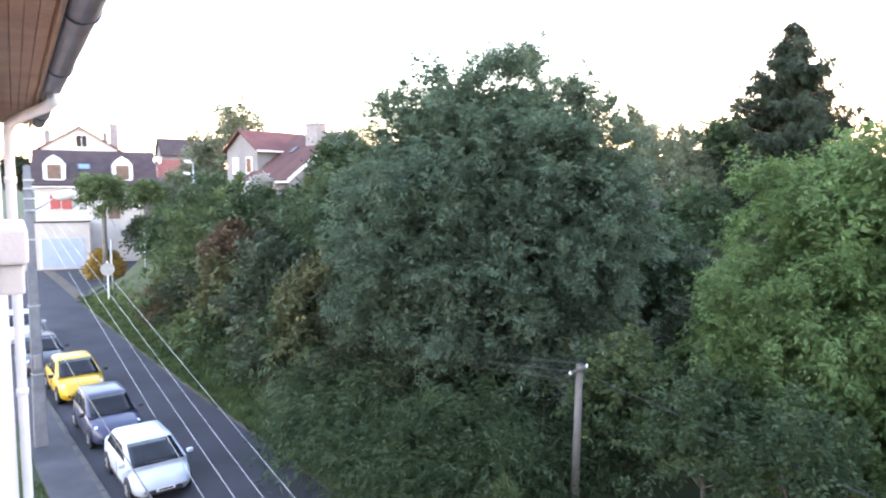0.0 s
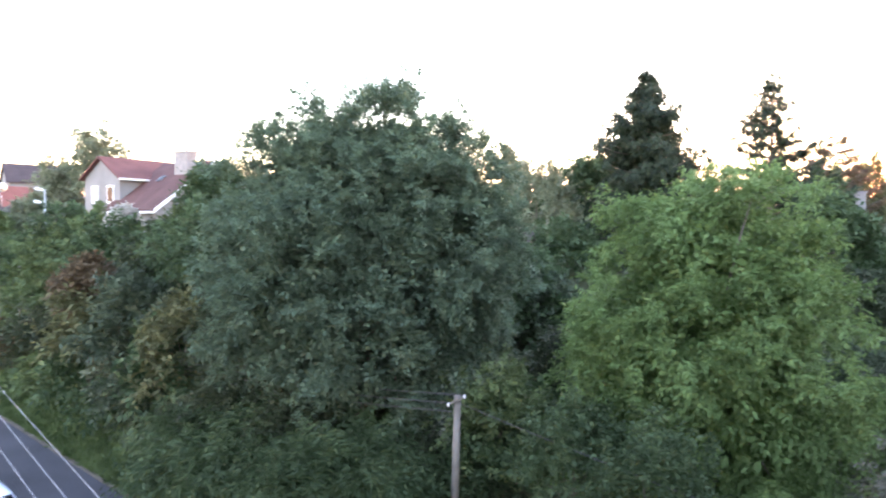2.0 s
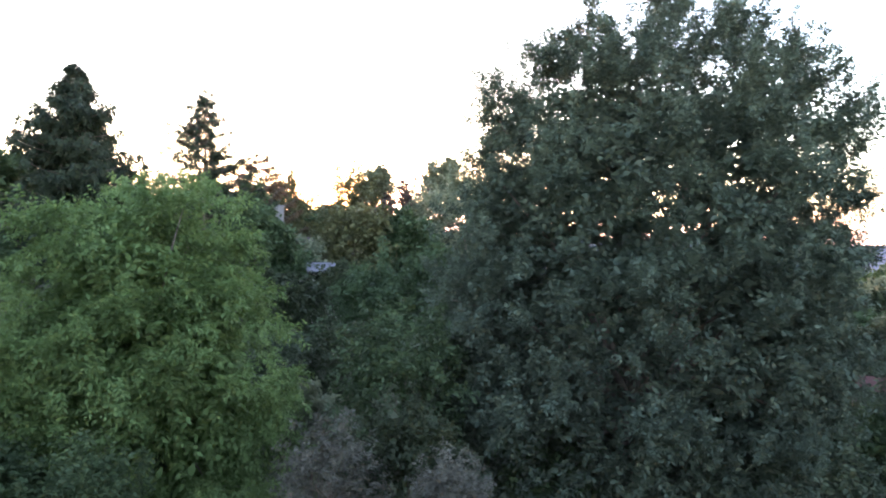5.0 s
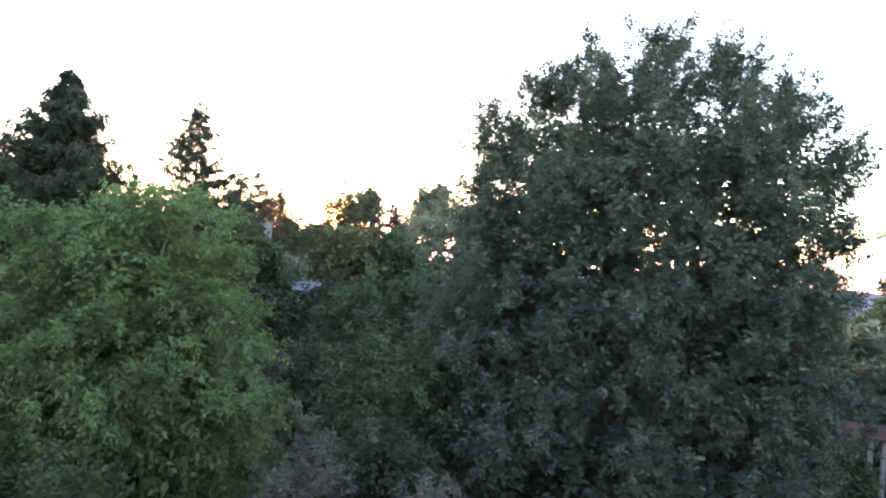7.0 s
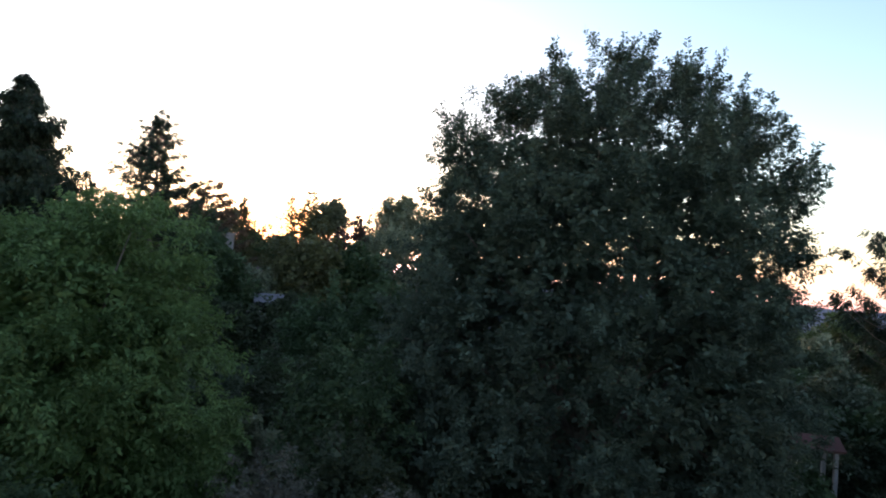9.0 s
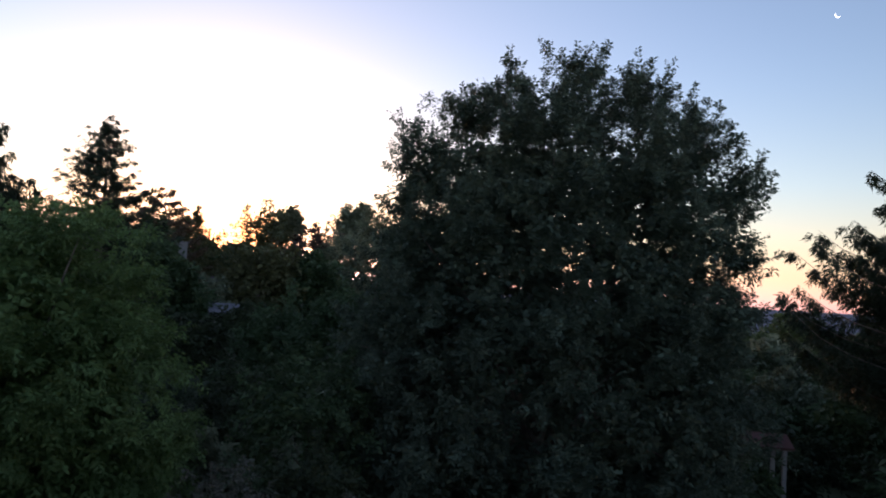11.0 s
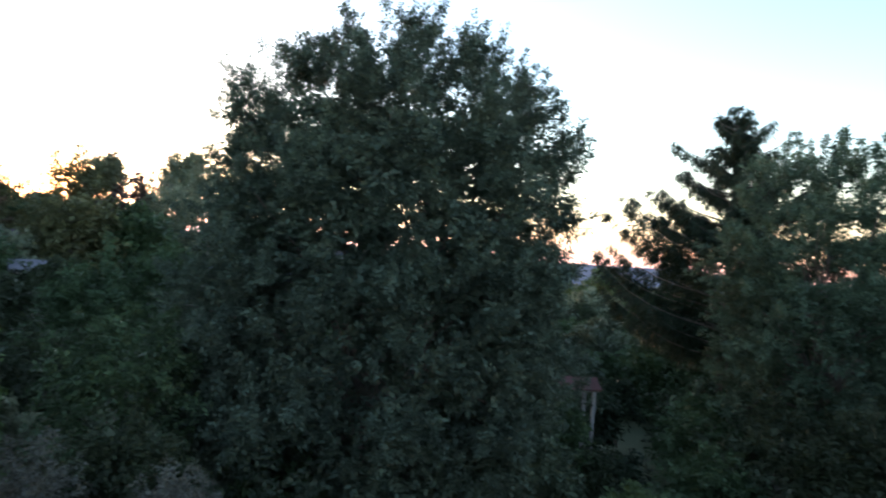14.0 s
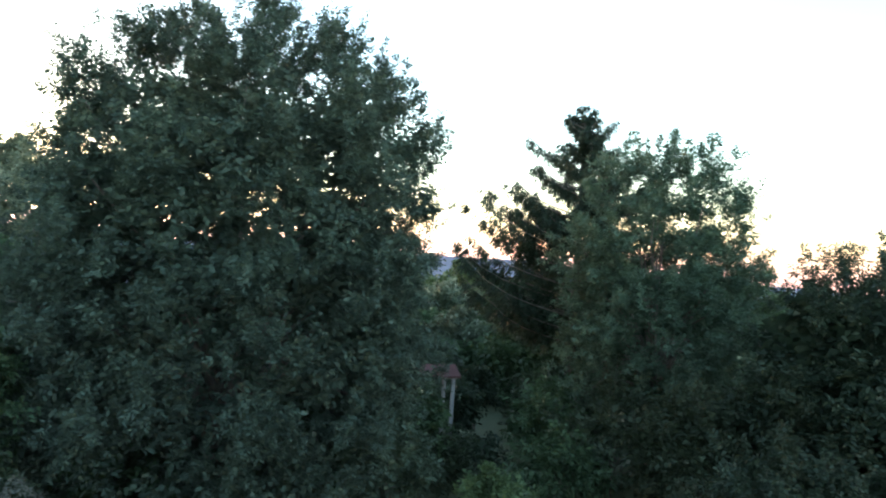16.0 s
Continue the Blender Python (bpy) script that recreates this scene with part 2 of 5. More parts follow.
# ---- the lie of the land ----
U, N = (-0.63, 0.777), (0.777, 0.63)   # along the road, across it
ROAD_L, ROAD_R = 3.6, 8.2


def road_z(s):
    return 1.1 * sst(28, 75, s)


def corner(n):
    """How far along the lane the bank reaches before the side road, at an offset across it."""
    return 49 + 1.95 * min(max(n - ROAD_R, 0), 9)


def land(x, y):
    s, n = x * U[0] + y * U[1], x * N[0] + y * N[1]
    r = math.hypot(x, y)
    z = road_z(s)
    if n > ROAD_R:
        z += (0.9 * sst(8.4, 12, n) * (1 - sst(28, 50, n)) * (1 - sst(corner(n) - 5, corner(n), s)) + 4.2 * sst(9, 22, n) * sst(8, 30, s) * (1 - sst(corner(n) - 6, corner(n), s) * (1 - sst(24, 30, n)))
              + 2.6 * sst(24, 42, n) * sst(-22, -4, s))
    z -= 9 * sst(45, 220, n) * (1 - sst(0, 40, s)) + 30 * sst(150, 700, r) * (1 - sst(10, 60, s))
    return z


def place(az, d):
    return d * math.sin(radians(az)), d * math.cos(radians(az))


def at(az, d, z=None, turn=None):
    x, y = place(az, d)
    return pose(x, y, land(x, y) if z is None else z, 0, 0, -az if turn is None else turn)


def road_point(s, n, dz=0.0):
    x, y = s * U[0] + n * N[0], s * U[1] + n * N[1]
    return (x, y, road_z(s) + dz)


def build_ground():
    radii = [0.8 * (1.065 ** i) for i in range(136)]
    na = 300
    verts, faces = [(0, 0, land(0, 0) - 0.06)], []
    for r in radii:
        for k in range(na):
            a = 2 * math.pi * k / na
            x, y = r * math.sin(a), r * math.cos(a)
            n = x * N[0] + y * N[1]
            z = land(x, y)
            rough = 0.12 * noise.noise((x * 0.4, y * 0.4, 0)) if n > ROAD_R + 0.5 else -0.08
            verts.append((x, y, z + rough))
    for k in range(na):
        faces.append((0, 1 + (k + 1) % na, 1 + k))
    for i in range(len(radii) - 1):
        for k in range(na):
            a, b = 1 + i * na, 1 + (i + 1) * na
            faces.append((a + k, a + (k + 1) % na, b + (k + 1) % na, b + k))
    tagged(mesh_ob("ground", verts, faces, GRASS, smooth=True), "rough grassy hillside ground under the bushes", "ground", kind="structure")


build_ground()


def strip(name, n0, n1, dz, mat, s0=-30, s1=76, step=2.0, depth=0.15):
    """A slab along the road between two offsets across it."""
    verts, faces = [], []
    k = int((s1 - s0) / step)
    for i in range(k + 1):
        s = s0 + (s1 - s0) * i / k
        verts += [road_point(s, n0, dz - depth), road_point(s, n0, dz), road_point(s, n1, dz), road_point(s, n1, dz - depth)]
    for i in range(k):
        for j in range(3):
            faces.append((i * 4 + j, i * 4 + j + 1, i * 4 + j + 5, i * 4 + j + 4))
    return mesh_ob(name, verts, faces, mat)


tagged(strip("road", ROAD_L - 0.1, ROAD_R, 0.0, ASPHALT), "grey asphalt lane with worn patches", "road", kind="structure")
tagged(strip("pavement", 2.3, ROAD_L - 0.25, 0.11, PAVING), "dark worn asphalt pavement beside the lane", "pavement", kind="structure")


# ---- plants ----
def leaf_mesh(name, p, axis, side, length, width, mat, parent, label=""):
    """One mesh of many folded leaves: base, axis and side vectors for each."""
    n = len(p)
    lift = np.cross(axis, side)
    L, W = length[:, None], width[:, None]
    co = np.empty((n, 4, 3), dtype=np.float32)
    co[:, 0] = p
    co[:, 1] = p + axis * L * 0.45 + side * W * 0.5 + lift * W * 0.18
    co[:, 2] = p + axis * L - np.array((0, 0, 1)) * L * 0.12
    co[:, 3] = p + axis * L * 0.45 - side * W * 0.5 + lift * W * 0.18
    me = bpy.data.meshes.new(name)
    me.vertices.add(4 * n)
    me.vertices.foreach_set("co", co.ravel())
    me.loops.add(4 * n)
    me.loops.foreach_set("vertex_index", np.arange(4 * n, dtype=np.int32))
    me.polygons.add(n)
    me.polygons.foreach_set("loop_start", np.arange(0, 4 * n, 4, dtype=np.int32))
    me.update(calc_edges=True)
    me.materials.append(mat)
    ob = new(name, me)
    ob.parent = parent
    if label:
        tagged(ob, label)
    return ob


def sprays(rng, base, way, length, per, leaf, width, spread=0.9, droop=0.15):
    """Pinnate sprays: leaves set left and right along each twig. Returns the arrays for leaf_mesh."""
    m = len(base)
    t = np.tile((np.arange(per) + 0.6) / per, (m, 1)) + rng.normal(0, 0.05, (m, per))
    up = unit(rng.normal(0, 0.5, (m, 3)) + np.array((0, 0, 0.9)))
    flat = unit(np.cross(way, up))
    sign = np.where(np.arange(per) % 2, 1.0, -1.0)[None, :, None]
    p = base[:, None] + way[:, None] * (t * length[:, None])[..., None]
    p[..., 2] -= 0.25 * length[:, None] * t ** 2 * droop * 3
    axis = way[:, None] * 0.55 + flat[:, None] * sign * spread + rng.normal(0, 0.28, (m, per, 3))
    axis[..., 2] -= droop
    axis = unit(axis)
    norm = unit(np.cross(way[:, None], flat[:, None]) + rng.normal(0, 0.45, (m, per, 3)))
    side = unit(np.cross(axis, norm))
    ln = leaf * rng.uniform(0.7, 1.25, (m, per))
    return p.reshape(-1, 3), axis.reshape(-1, 3), side.reshape(-1, 3), ln.ravel(), (ln * width).ravel()


def lobes_on(rng, centre, radii, count, size, power=2.0, low=-0.8, taper=0.0, ragged=(0.8, 1.06)):
    """Lobes of a crown: clumps strewn evenly just inside a superellipsoid."""
    d = unit(rng.normal(0, 1, (2500, 3)))
    d = d[d[:, 2] > low]
    k = np.sum(np.abs(d) ** power, axis=1) ** (-1 / power)
    c = d * k[:, None]
    c[:, :2] *= (1 - taper * c[:, 2])[:, None]
    p = c * np.array(radii)
    chosen = [int(rng.integers(len(p)))]
    far = np.linalg.norm(p - p[chosen[0]], axis=1)
    while len(chosen) < count:
        n = int(np.argmax(far * rng.uniform(0.45, 1.0, len(far))))
        chosen.append(n)
        far = np.minimum(far, np.linalg.norm(p - p[n], axis=1))
    e = p[chosen]
    r = size * rng.uniform(0.72, 1.3, count)
    e = e * np.maximum(0.05, 1 - r / np.maximum(np.linalg.norm(e, axis=1), 1e-6))[:, None] * rng.uniform(*ragged, (count, 1))
    return np.column_stack([e + np.array(centre), r])


def boughs_on(rng, radii, boughs, each, size, power, low, taper, ragged, tall=1.35):
    """Clumps gathered on big upright boughs, with deep shade between one bough and the next."""
    big = lobes_on(rng, (0, 0, 0), radii, boughs, size * 1.9, power, low, taper, ragged)
    out = unit(big[:, :3] * np.array((1, 1, 0.7)) + 1e-6)[:, None]
    d = unit(rng.normal(0, 1, (boughs, each, 3)) + out * 0.75 + np.array((0, 0, 0.2)))
    p = big[:, None, :3] + d * (big[:, 3] * 0.8)[:, None, None] * np.array((1, 1, tall)) * rng.uniform(0.75, 1.0, (boughs, each, 1))
    return np.column_stack([p.reshape(-1, 3), size * rng.uniform(0.75, 1.2, boughs * each)])


def crown_sprays(rng, lobes, centre, per_lobe, twig, per, leaf, width, droop, up, squash=1.0):
    n = len(lobes)
    d = unit(rng.normal(0, 1, (n, per_lobe, 3)))
    out = unit(lobes[:, :3] - np.array(centre))[:, None]
    flip = np.sum(d * out, -1, keepdims=True) < -0.15
    d = np.where(flip, -d, d)
    r = lobes[:, 3][:, None, None] * rng.uniform(0.5, 1.0, (n, per_lobe, 1)) ** 0.6
    base = lobes[:, None, :3] + d * r * np.array((1, 1, squash)) - d * twig * 0.5
    way = d * 0.7 + out * 0.35 + np.array((0, 0, up)) + rng.normal(0, 0.35, (n, per_lobe, 3))
    way = unit(way).reshape(-1, 3)
    base = base.reshape(-1, 3)
    return sprays(rng, base, way, twig * rng.uniform(0.6, 1.3, len(base)), per, leaf, width, 0.9, droop)


def plume_sprays(rng, lobes, centre, plumes, whorl, reach, twig, per, leaf, width, droop, up, squash=1.0):
    """Each clump carries a few leafy shoots that fan outwards and up; compound leaves stand round every shoot."""
    n = len(lobes)
    out = unit(lobes[:, :3] - np.array(centre))[:, None]
    d = unit(out * 0.8 + rng.normal(0, 0.62, (n, plumes, 3)) + np.array((0, 0, up)))
    r = lobes[:, 3][:, None]
    long = r * rng.uniform(0.8, 1.3, (n, plumes)) * reach
    start = lobes[:, None, :3] + d * (r * 0.1)[..., None] + rng.normal(0, 0.22, (n, plumes, 3)) * r[..., None]
    t = np.sort(rng.uniform(0.08, 1.0, (n, plumes, whorl)), axis=2)
    base = start[:, :, None] + d[:, :, None] * (long[..., None] * t)[..., None] * np.array((1, 1, squash))
    base[..., 2] -= droop * 0.35 * long[..., None] * t ** 2
    ring = rng.normal(0, 1, (n, plumes, whorl, 3))
    ring = unit(ring - d[:, :, None] * np.sum(ring * d[:, :, None], -1, keepdims=True))
    way = unit(d[:, :, None] * (0.25 + 0.6 * t)[..., None] + ring * (1.05 - 0.55 * t)[..., None] + np.array((0, 0, 0.5 * up)))
    ln = twig * rng.uniform(0.7, 1.2, (n, plumes, whorl)) * (1.2 - 0.45 * t)
    return sprays(rng, base.reshape(-1, 3), way.reshape(-1, 3), ln.ravel(), per, leaf, width, 0.85, droop)


def limbs(rng, tree, foot, fork, lobes, count, radius, mat=None):
    pick = rng.choice(len(lobes), min(count, len(lobes)), replace=False)
    for i in pick:
        e = lobes[i, :3]
        f = np.array(fork) + (e - np.array(fork)) * 0.04
        f[2] = foot[2] + (fork[2] - foot[2]) * rng.uniform(0.7, 1.0)
        f[:2] = foot[:2]
        mid = (f + e) / 2 + np.array((0, 0, 0.12)) * np.linalg.norm(e - f) + rng.normal(0, 0.12, 3)
        q = [f, f * 0.5 + mid * 0.5 + rng.normal(0, 0.05, 3), mid, (mid + e) / 2 + rng.normal(0, 0.1, 3), e]
        tube_ob("limb", q, [radius, radius * 0.75, radius * 0.5, radius * 0.3, radius * 0.12], mat or BARK, tree, sides=6)


def broadleaf(name, label, az, d, width, top, low, mat, seed, lobes=40, size=0.9, per_lobe=150, twig=0.4, per=9, leaf=0.15, slim=0.36,
              droop=0.15, up=0.35, power=2.2, taper=0.08, trunk=0.2, base=None, depth=None, limb_count=12, category="tree", group="", bottom=-0.85, fill=0.35, spire=0, ragged=(0.8, 1.06), lean=0.0, core=0.76, squash=1.0, plumes=0, whorl=9, reach=1.0, thick=0.45, boughs=0, tall=1.35):
    """A tree or bush: trunk, limbs and a crown of leafy sprays gathered in clumps. top and low are heights of the crown."""
    rng = np.random.default_rng(seed)
    x, y = place(az, d)
    z = land(x, y) if base is None else base
    tree = thing(name, pose(0, 0, 0), label, category, group)
    centre = (x, y, (top + low) / 2)
    rad = (width / 2, (depth or width) / 2, (top - low) / 2)
    # axes of the crown follow the line of sight only when a depth is given
    if boughs:
        lb = boughs_on(rng, [v - size * 0.35 for v in rad], boughs, lobes // boughs, size, power, bottom, taper, ragged, tall)
        lobes = len(lb)
    else:
        lb = lobes_on(rng, (0, 0, 0), rad, lobes, size, power, bottom, taper, ragged)
    shoots = []
    for k in range(spire):
        a, q = rng.uniform(0, 6.28), rng.uniform(0.05, 0.85)
        e = (1 - q ** power) ** (1 / power)
        shoots.append((rad[0] * q * math.cos(a), rad[1] * q * math.sin(a), rad[2] * e - size * 0.9))
    if fill:
        inner = lobes_on(rng, (0, 0, 0), [v * core for v in rad], max(4, int(lobes * fill)), size * 1.15, power, -0.95, taper)
        lb = np.vstack([lb, inner])
    tilt = lean
    lb[:, 0] += tilt * lb[:, 2]
    shoots = [(p + lean * r, q, r) for p, q, r in shoots]
    a = radians(-az)
    rot = np.array(((math.cos(a), -math.sin(a), 0), (math.sin(a), math.cos(a), 0), (0, 0, 1)))
    lb[:, :3] = lb[:, :3] @ rot.T + np.array(centre)
    foot = np.array((x, y, z - 0.15))
    fork = np.array((x, y, max(low + (top - low) * 0.3, z + 0.4)))
    if trunk:
        lean = rng.normal(0, 0.1, 2)
        q = [foot, foot * 0.6 + fork * 0.4 + np.array((lean[0], lean[1], 0)), fork, fork + np.array((lean[1], lean[0], (top - fork[2]) * 0.45))]
        tube_ob("trunk", q, [trunk * 1.25, trunk, trunk * 0.8, trunk * 0.3], BARK, tree, sides=10)
        limbs(rng, tree, foot, fork, lb[:lobes], limb_count, trunk * 0.45)
    heart = (centre[0], centre[1], centre[2] - rad[2] * 0.25)
    arr = plume_sprays(rng, lb[:lobes], heart, plumes or max(3, round(per_lobe / whorl)), whorl, reach, twig, per, leaf, slim, droop, up, squash)
    if fill:
        # the shaded inside, with larger leaves
        core = crown_sprays(rng, lb[lobes:], heart, max(8, int(per_lobe * thick)), twig * 1.3, per, leaf * 1.45, slim * 1.3, droop, up)
        arr = tuple(np.concatenate(z) for z in zip(arr, core))
    if boughs:
        # the dense heart of the crown, seen only through the gaps
        deep = lobes_on(rng, (0, 0, 0), [v * (0.72 if tall > 1 else 0.55) for v in rad], 70, size * 1.6, power, -0.95, taper)
        deep[:, 0] += tilt * deep[:, 2]
        deep[:, :3] = deep[:, :3] @ rot.T + np.array(centre)
        dark = crown_sprays(rng, deep, heart, 22, twig * 2.0, 6, leaf * 3.0, 0.5, droop, up)
        arr = tuple(np.concatenate(z) for z in zip(arr, dark))
    if shoots:
        # upright leafy shoots that break the outline
        sh = np.array(shoots) @ rot.T + np.array(centre)
        t = np.linspace(0, 1, 9)
        hi = rng.uniform(0.6, 1.25, len(sh)) * size * 1.6
        lean = rng.normal(0, 0.12, (len(sh), 2))
        b = np.repeat(sh, 27, axis=0)
        tt = np.tile(np.repeat(t, 3), len(sh))
        b[:, 2] += tt * np.repeat(hi, 27)
        b[:, :2] += np.repeat(lean, 27, axis=0) * tt[:, None]
        way = unit(rng.normal(0, 0.6, b.shape) + np.array((0, 0, 0.7)))
        more = sprays(rng, b, way, twig * 0.75 * (1.2 - 0.6 * tt), per, leaf * 0.9, slim, 0.9, droop)
        arr = tuple(np.concatenate(z) for z in zip(arr, more))
    leaf_mesh("crown", *arr, mat, tree)
    return tree


def conifer(name, label, az, d, width, top, low, mat, seed, whorls=22, each=7, sag=0.5, twig=0.45, per=12, leaf=0.2, slim=0.16, base=None, trunk=0.22, gaps=0.15, bulge=0.9, dense=13, hang=0.3, flare=2.0, strew=0.3):
    rng = np.random.default_rng(seed)
    x, y = place(az, d)
    z = land(x, y) if base is None else base
    tree = thing(name, pose(0, 0, 0), label, "conifer")
    tube_ob("trunk", [(x, y, z - 0.2), (x, y, (z + top) / 2), (x, y, top - 0.1)], [trunk * 1.2, trunk * 0.7, 0.03], BARK, tree, sides=9)
    bases, ways, lens = [], [], []
    for w in range(whorls):
        f = (w + 0.5) / whorls
        zz = low + (top - low) * f
        reach = width / 2 * min(1.0, (1 - f) * flare) ** bulge + 0.15
        for k in range(each):
            if rng.random() < gaps:
                continue
            a = rng.uniform(0, 2 * math.pi)
            L = reach * rng.uniform(0.6, 1.15)
            out = np.array((math.cos(a), math.sin(a), 0))
            z0 = zz + rng.uniform(-strew, strew) * (top - low) / whorls
            t = np.linspace(0, 1, 6)
            curve = np.array((x, y, z0)) + out * (L * t)[:, None] + np.array((0, 0, 1)) * (L * (0.25 * t - sag * (1.35 - 1.3 * f) * t ** 1.6 + 0.22 * t ** 4))[:, None]
            if L > 0.8:
                tube_ob("branch", curve, [0.045, 0.04, 0.033, 0.025, 0.016, 0.006], BARK, tree, sides=4)
            m = max(3, int(dense * L / (width / 2) + 2))
            q = rng.uniform(0.12, 1.0, m)
            idx = np.clip(q * 5, 0, 4.999)
            i0 = idx.astype(int)
            fr = (idx - i0)[:, None]
            bases.append(curve[i0] * (1 - fr) + curve[i0 + 1] * fr)
            sgn = np.where(rng.random(m) < 0.5, -1, 1)[:, None]
            lateral = np.cross(out, (0, 0, 1))
            ways.append(unit(out * 0.7 + lateral * sgn * rng.uniform(0.2, 1.0, (m, 1)) + np.array((0, 0, -hang)) + rng.normal(0, 0.2, (m, 3))))
            lens.append(twig * rng.uniform(0.6, 1.3, m) * (1.15 - 0.5 * q) * (0.5 + 0.5 * min(1, L / (width / 3))))
    base_a, way_a, len_a = np.vstack(bases), np.vstack(ways), np.concatenate(lens)
    leaf_mesh("needles", *sprays(rng, base_a, way_a, len_a, per, leaf, slim, 0.7, 0.25), mat, tree)
    return tree


def eye_z(el, d):
    return 8.0 + d * math.tan(radians(el))


# the big ash over the road and the one in the garden
broadleaf("ash_tree", "tall rounded ash tree with dense grey-green leaves", 3.6, 18.5, 9.0, 11.45, 2.4, ASH, 11, boughs=62, lobes=310, size=0.58, per_lobe=90, spire=8, trunk=0.24, up=0.4,
          leaf=0.115, slim=0.38, per=9, twig=0.34, power=2.4, taper=0.02, depth=7.6, fill=0.7, ragged=(0.92, 1.03), lean=0.05, core=0.87, plumes=6, whorl=11, reach=1.15, tall=1.5, thick=0.4)
broadleaf("ash_tree", "big broad ash tree with upright leafy shoots", 73.25, 19.0, 11.3, 13.8, -0.4, ASH_DARK, 12, boughs=76, lobes=380, size=0.66, per_lobe=90, power=3.0, spire=80, trunk=0.3, up=0.7,
          leaf=0.13, slim=0.36, per=9, twig=0.36, depth=8.6, fill=0.75, taper=0.03, ragged=(0.9, 1.02), lean=0.08, core=0.89, plumes=6, whorl=12, reach=1.2, limb_count=22, tall=1.8, thick=0.32)
broadleaf("locust_tree", "bright green tree with feathery drooping leaves", 32.6, 17.0, 6.5, 10.1, 0.6, LIME, 13, boughs=40, lobes=200, size=0.58, per_lobe=80, leaf=0.115, slim=0.34, per=10, twig=0.42, droop=0.38, up=0.12,
          trunk=0.16, spire=0, taper=0.22, ragged=(0.78, 1.06), power=3.2, fill=0.45, squash=0.55, plumes=5, whorl=11, reach=1.5, tall=0.6)

# conifers on the skyline
conifer("spruce_tree", "dark dense spruce against the evening sky", 27.3, 42, 7.2, 17.1, 6.0, NEEDLE, 21, whorls=34, each=9, dense=26, flare=1.75, leaf=0.3, slim=0.3, sag=0.3, gaps=0.05, hang=0.75, twig=0.7, strew=1.2)
conifer("fir_tree", "open fir with level branches", 36.6, 44, 8.4, 16.7, 5.0, NEEDLE_LIGHT, 22, flare=1.5, whorls=20, each=12, sag=0.1, dense=36, leaf=0.22, slim=0.24, gaps=0.2, hang=0.2, twig=0.5, strew=0.9)
conifer("spruce_tree", "dark spruce with upswept branches and hanging twigs", 101.6, 30, 9.6, 15.2, 4.6, NEEDLE, 23, flare=1.5, whorls=17, each=8, sag=0.03, dense=80, leaf=0.22, slim=0.24, hang=0.9, twig=0.55, gaps=0.1, strew=0.7)
# russet needles paint the warm backlight of the sunset on this tree
conifer("cedar_tree", "small open conifer, sunset glow put in as russet colour", 41.0, 52, 6.0, 14.1, 7.0, RUSSET, 24, whorls=11, each=8, sag=0.1, dense=18, leaf=0.28, slim=0.24, gaps=0.2, hang=0.1, strew=0.7)
broadleaf("maple_tree", "half-open broadleaf tree with bare branches showing", 108.2, 26, 7.4, 12.7, 1.2, ASH, 14, lobes=130, power=2.5, taper=-0.02, size=0.72, per_lobe=70, leaf=0.15, spire=16, trunk=0.18, limb_count=44, fill=0.4, core=0.72, plumes=6, whorl=11, reach=1.15, up=0.6, ragged=(0.8, 1.03))

LOOK = {BUSH: "mid-green leafy", BUSH_LIGHT: "light green leafy", BUSH_DARK: "dark green leafy", BUSH_BLUE: "blue-green leafy", RUSSET: "russet-brown leaved",
        OLIVE: "yellowing leaved", PURPLE: "purple-leaved", GREY_LEAF: "silver-grey twiggy", NEEDLE: "nearly black narrow", FAR_GREEN: "dull green",
        BLOSSOM: "white-flowering", GOLD: "golden-flowering", GREY_GREEN: "pale grey-green"}

